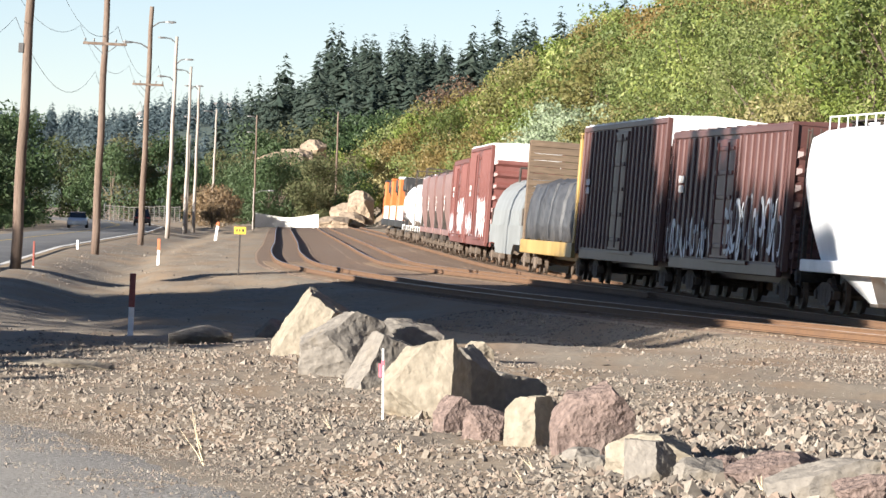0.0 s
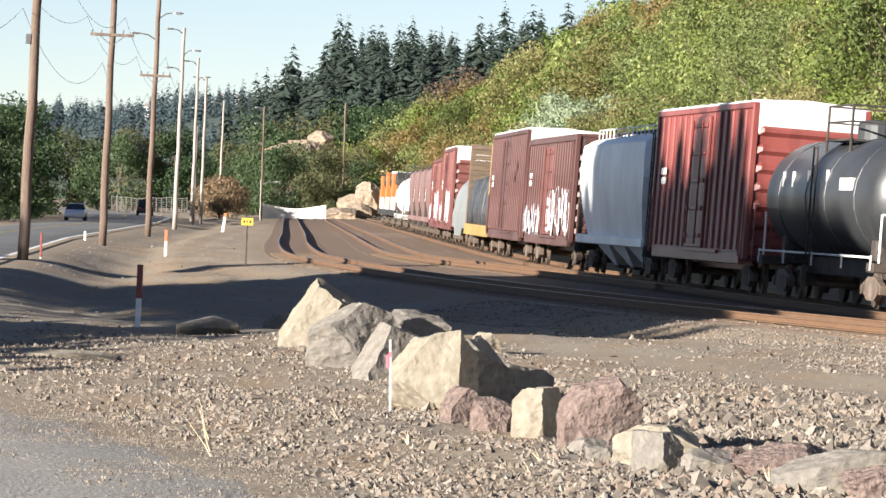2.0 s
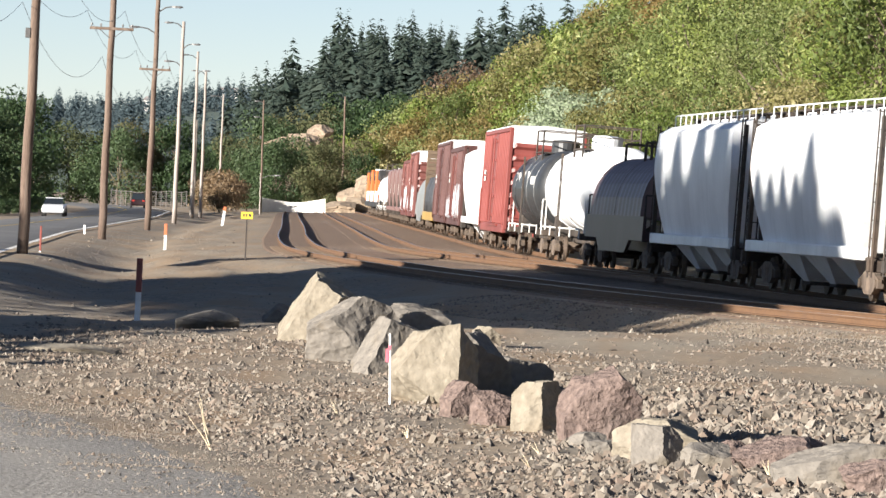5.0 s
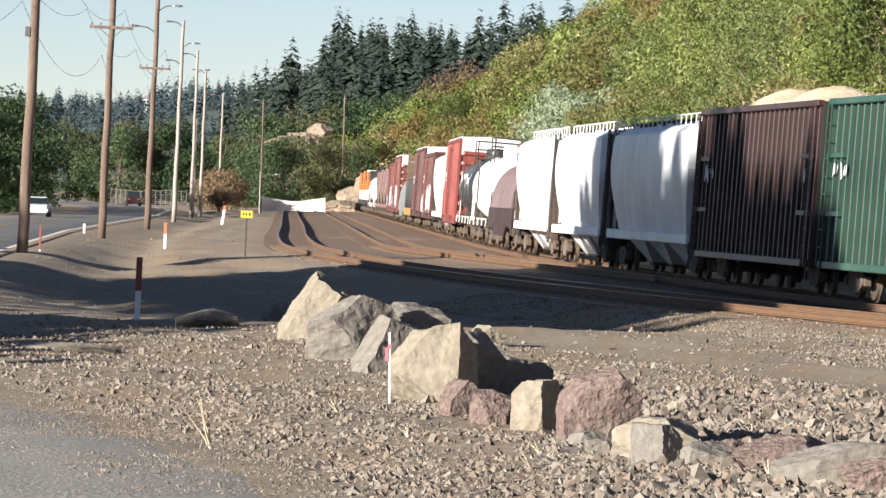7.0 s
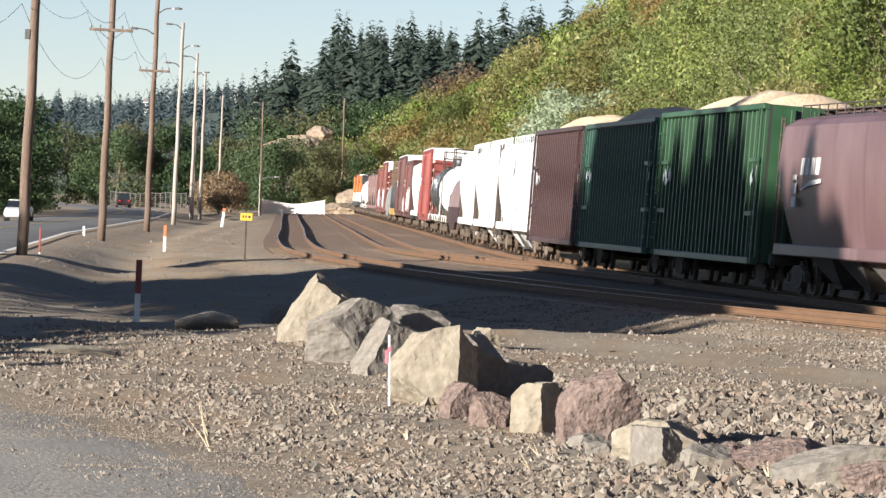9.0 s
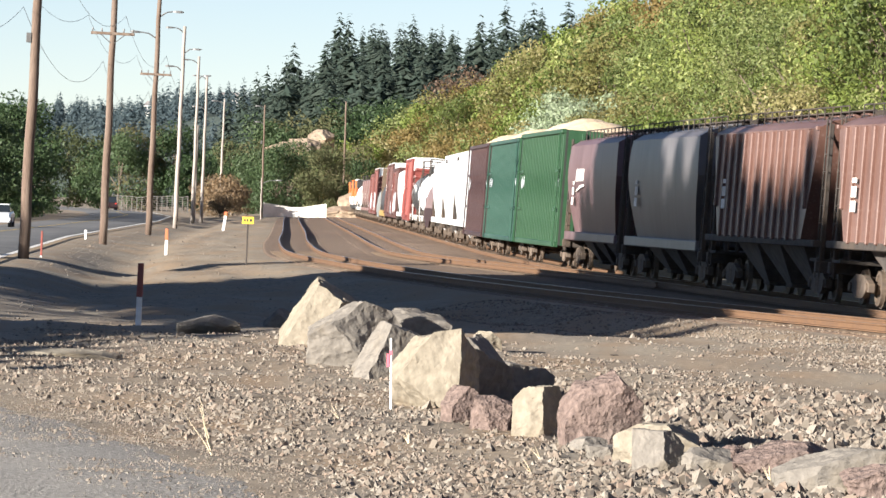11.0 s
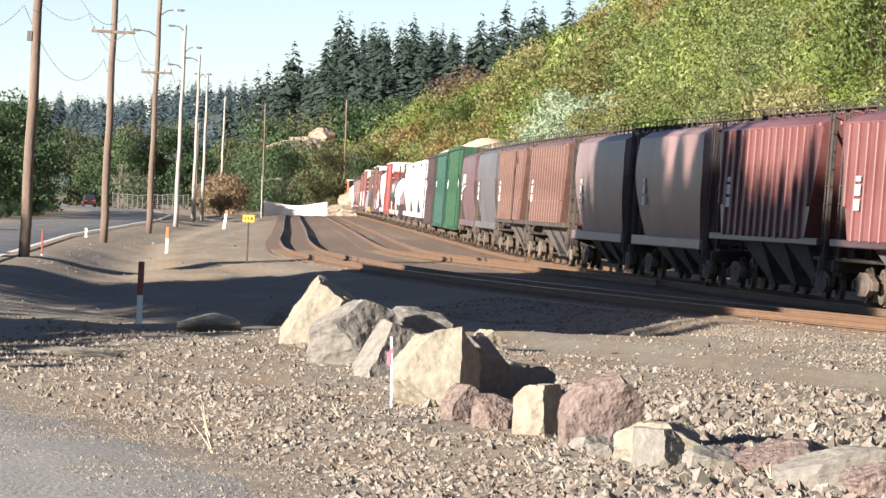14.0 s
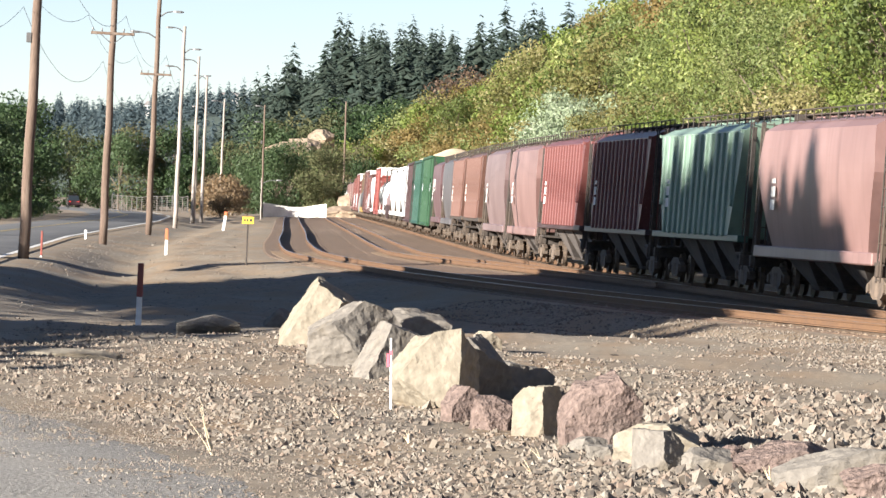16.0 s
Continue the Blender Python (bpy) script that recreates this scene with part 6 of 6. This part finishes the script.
def weed(x, y, tall, seed, label):
    rnd = random.Random(seed)
    e = new("dry_weed")
    e.matrix_world = pose(x, y, ground_at(x, y) - 0.03)
    for i in range(4):
        p = Vector((0, 0, 0))
        path = [p]
        d = Vector((rnd.uniform(-0.7, -0.15), rnd.uniform(-0.3, 0.3), 1)).normalized()
        for j in range(6):
            q = p + d * tall / 6 * rnd.uniform(0.7, 1.1)
            path.append(q)
            d = (d + Vector((rnd.uniform(-0.2, 0.12), 0, rnd.uniform(-0.1, 0.1)))).normalized()
            p = q
        part("stalk", Shape().loft([[c + Vector((0.011 * (1 - j / 7) * math.cos(a), 0.011 * (1 - j / 7) * math.sin(a), 0)) for a in (0.0, 1.26, 2.51, 3.77, 5.03)] for j, c in enumerate(path)]), DRY_STALK, e)
    return tagged(e, label, "weed", "dry weeds in the gravel")


weed(-2.13, 46.8, 0.62, 3, "pale dry weed stalks leaning over gravel")
for i, (x, y, t) in enumerate(((-1.1, 55, 0.25), (0.85, 44, 0.2), (1.0, 47.5, 0.22), (-0.3, 50, 0.18), (1.45, 52.6, 0.2), (2.9, 43, 0.25))):
    weed(x, y, t, 10 + i, "small dry weed stalks in gravel")

# ---- far structures ----
fence = tagged(new("fence"), "chain-link fence with steel posts by the road", "fence")
fx = [(-47.4 + i * 0.78, 704 - i * 1.2) for i in range(16)]
for i, (x, y) in enumerate(fx):
    part("post", Shape().tube((x, y, ground_at(x, y) - 0.2), (x, y, ground_at(x, y) + 2.3), 0.06, n=6), CHAIN, fence)
for (x0, y0), (x1, y1) in zip(fx, fx[1:]):
    p = Shape()
    for k in range(8):
        z = 0.1 + k * 0.3
        p.tube((x0, y0, ground_at(x0, y0) + z), (x1, y1, ground_at(x1, y1) + z), 0.02 if k < 7 else 0.05, n=4)
    part("mesh_panel", p, CHAIN, fence)

barrier = tagged(new("concrete_barrier"), "sunlit white concrete wall across the track's end", "wall")
for i in range(3):
    rings = []
    for j in range(8):
        k = (i + j / 7) / 3
        x = -22.8 + 7.9 * k
        y = 619 + 1.5 * math.sin(3 * k)
        top = 1.05 + 0.45 * (2 * k - 1) ** 2 + 0.06 * math.sin(9 * k)
        rings.append([(x, y, -0.7), (x, y + 0.5, -0.7), (x, y + 0.4, top), (x, y + 0.1, top)])
    part("section", Shape().loft(rings), CONCRETE, barrier)

HOUSE_WALL = surface("house_white", (0.7, 0.69, 0.66), (0.76, 0.75, 0.72), 0.5, 0.1, (0.6, 0.58, 0.54), 0.8)
HOUSE_ROOF = surface("house_roof", (0.25, 0.23, 0.22), (0.32, 0.29, 0.27), 0.8, 0.2, (0.2, 0.18, 0.17), 0.85)


def house(px, py, dist, w, label):
    x, z = px_x(px, dist), px_z(px, py, dist)
    e = new("house")
    e.matrix_world = pose(x, dist, z)
    tagged(e, label, "house", "houses on the far hill")
    h = w * 0.36
    part("wall", Shape().box(-w / 2, w / 2, -4, 4, -4, h, 0.05), HOUSE_WALL, e)
    part("roof", Shape().loft([[(-w / 2 - 0.6, -4.6, h), (w / 2 + 0.6, -4.6, h), (w / 2 + 0.6, 4.6, h), (-w / 2 - 0.6, 4.6, h)], [(-w * 0.3, -0.3, h + 2.4), (w * 0.3, -0.3, h + 2.4), (w * 0.3, 0.3, h + 2.4), (-w * 0.3, 0.3, h + 2.4)]]), HOUSE_ROOF, e)
    for i in range(4):
        part("window", Shape().box(-w * 0.42 + i * w * 0.22, -w * 0.42 + i * w * 0.22 + w * 0.12, -4.06, -3.98, 0.6, h - 0.7, 0.02), GLASS_DARK, e)


house(403, 172, 2830, 10, "white house among trees on the hill")
house(390, 168, 2835, 7, "small white house on the far hill")
house(258, 184, 2800, 7, "pale house far up the hill")

# ---- road traffic ----
CAR_WHITE = paint("car_white", (0.6, 0.61, 0.62), rust=(0.4, 0.4, 0.4), amount=0.05, rough=0.25, streak=0.1)
CAR_DARK = paint("car_dark_red", (0.02, 0.008, 0.0096), rust=(0.05, 0.03, 0.03), amount=0.05, rough=0.25, streak=0.1)
TYRE = surface("tyre", (0.02, 0.02, 0.02), (0.03, 0.03, 0.03), 20.0, 2.0, (0.05, 0.045, 0.04), 0.8)
HEAD_LIGHT = surface("headlight", (0.7, 0.7, 0.68), (0.75, 0.75, 0.73), 20.0, 2.0, (0.6, 0.6, 0.6), 0.2)
TAIL_LIGHT = surface("tail_light", (0.4, 0.03, 0.02), (0.45, 0.04, 0.03), 20.0, 2.0, (0.3, 0.03, 0.02), 0.3)


def road_car(mat, label, tall, length=4.6):
    """A car; its y points forwards."""
    e = tagged(new("car"), label, "car")
    L, w = length / 2, 0.88
    prof = [(-L, 0.45, 0.85), (-L + 0.1, 0.3, 1.0), (-L + 0.9, 0.28, 1.05), (-0.6, 0.28, 1.0), (0.9, 0.28, 0.98), (L - 0.5, 0.28, 0.85), (L - 0.08, 0.3, 0.72), (L, 0.42, 0.62)]
    part("body", Shape().loft([[(-w, y, a + 0.08), (-w + 0.1, y, a), (w - 0.1, y, a), (w, y, a + 0.08), (w, y, b - 0.12), (w - 0.12, y, b), (-w + 0.12, y, b), (-w, y, b - 0.12)] for y, a, b in prof]), mat, e)
    cab = part("cabin", Shape().loft([[(-w + 0.08, -L + 0.55 if tall > 1.6 else -L + 0.9, 0.98), (w - 0.08, -L + 0.55 if tall > 1.6 else -L + 0.9, 0.98), (w - 0.08, 1.15, 0.95), (-w + 0.08, 1.15, 0.95)], [(-w + 0.22, -L + 0.8 if tall > 1.6 else -L + 1.5, tall), (w - 0.22, -L + 0.8 if tall > 1.6 else -L + 1.5, tall), (w - 0.22, 0.3, tall), (-w + 0.22, 0.3, tall)]]), GLASS_DARK, e, "dark window glass")
    part("roof", Shape().box(-w + 0.2, w - 0.2, -L + (0.75 if tall > 1.6 else 1.45), 0.35, tall - 0.02, tall + 0.05, 0.03), mat, cab)
    for x in (-w + 0.08, w - 0.08):
        for y in (-L + 0.85, L - 0.85):
            part("wheel", Shape().tube((x - 0.11, y, 0.33), (x + 0.11, y, 0.33), 0.33, n=18), TYRE, e)
    for x in (-0.6, 0.6):
        part("headlight", Shape().box(x - 0.17, x + 0.17, L - 0.06, L + 0.015, 0.6, 0.74, 0.02), HEAD_LIGHT, e)
        part("tail_light", Shape().box(x - 0.15, x + 0.15, -L - 0.015, -L + 0.06, 0.78, 0.95, 0.02), TAIL_LIGHT, e)
    part("number_plate", Shape().box(-0.25, 0.25, L - 0.02, L + 0.02, 0.42, 0.53, 0.01), HEAD_LIGHT, e)
    return e


WHITE_CAR = road_car(CAR_WHITE, "white saloon car driving on the asphalt road", 1.42)
DARK_CAR = road_car(CAR_DARK, "dark red sport utility car driving away", 1.75)


def on_road(y, inset, turn):
    x = float(road_edge(y)) - inset
    slope = float(road_edge(y + 5) - road_edge(y - 5)) / 10
    return pose(x, y, -0.09, 0, 0, -math.degrees(math.atan(slope)) + turn)


def motions():
    steps = [i * 0.5 for i in range(33)]
    for car, mid in CARS:
        walk(car, [(t, heading_pose(mid + V * (t - 7.0))) for t in steps])
    walk(WHITE_CAR, [(t, on_road(447 - 12.1 * t, 7.2, 180)) for t in steps])
    walk(DARK_CAR, [(t, on_road(525 + 12.4 * t, 2.6, 0)) for t in steps])


motions()
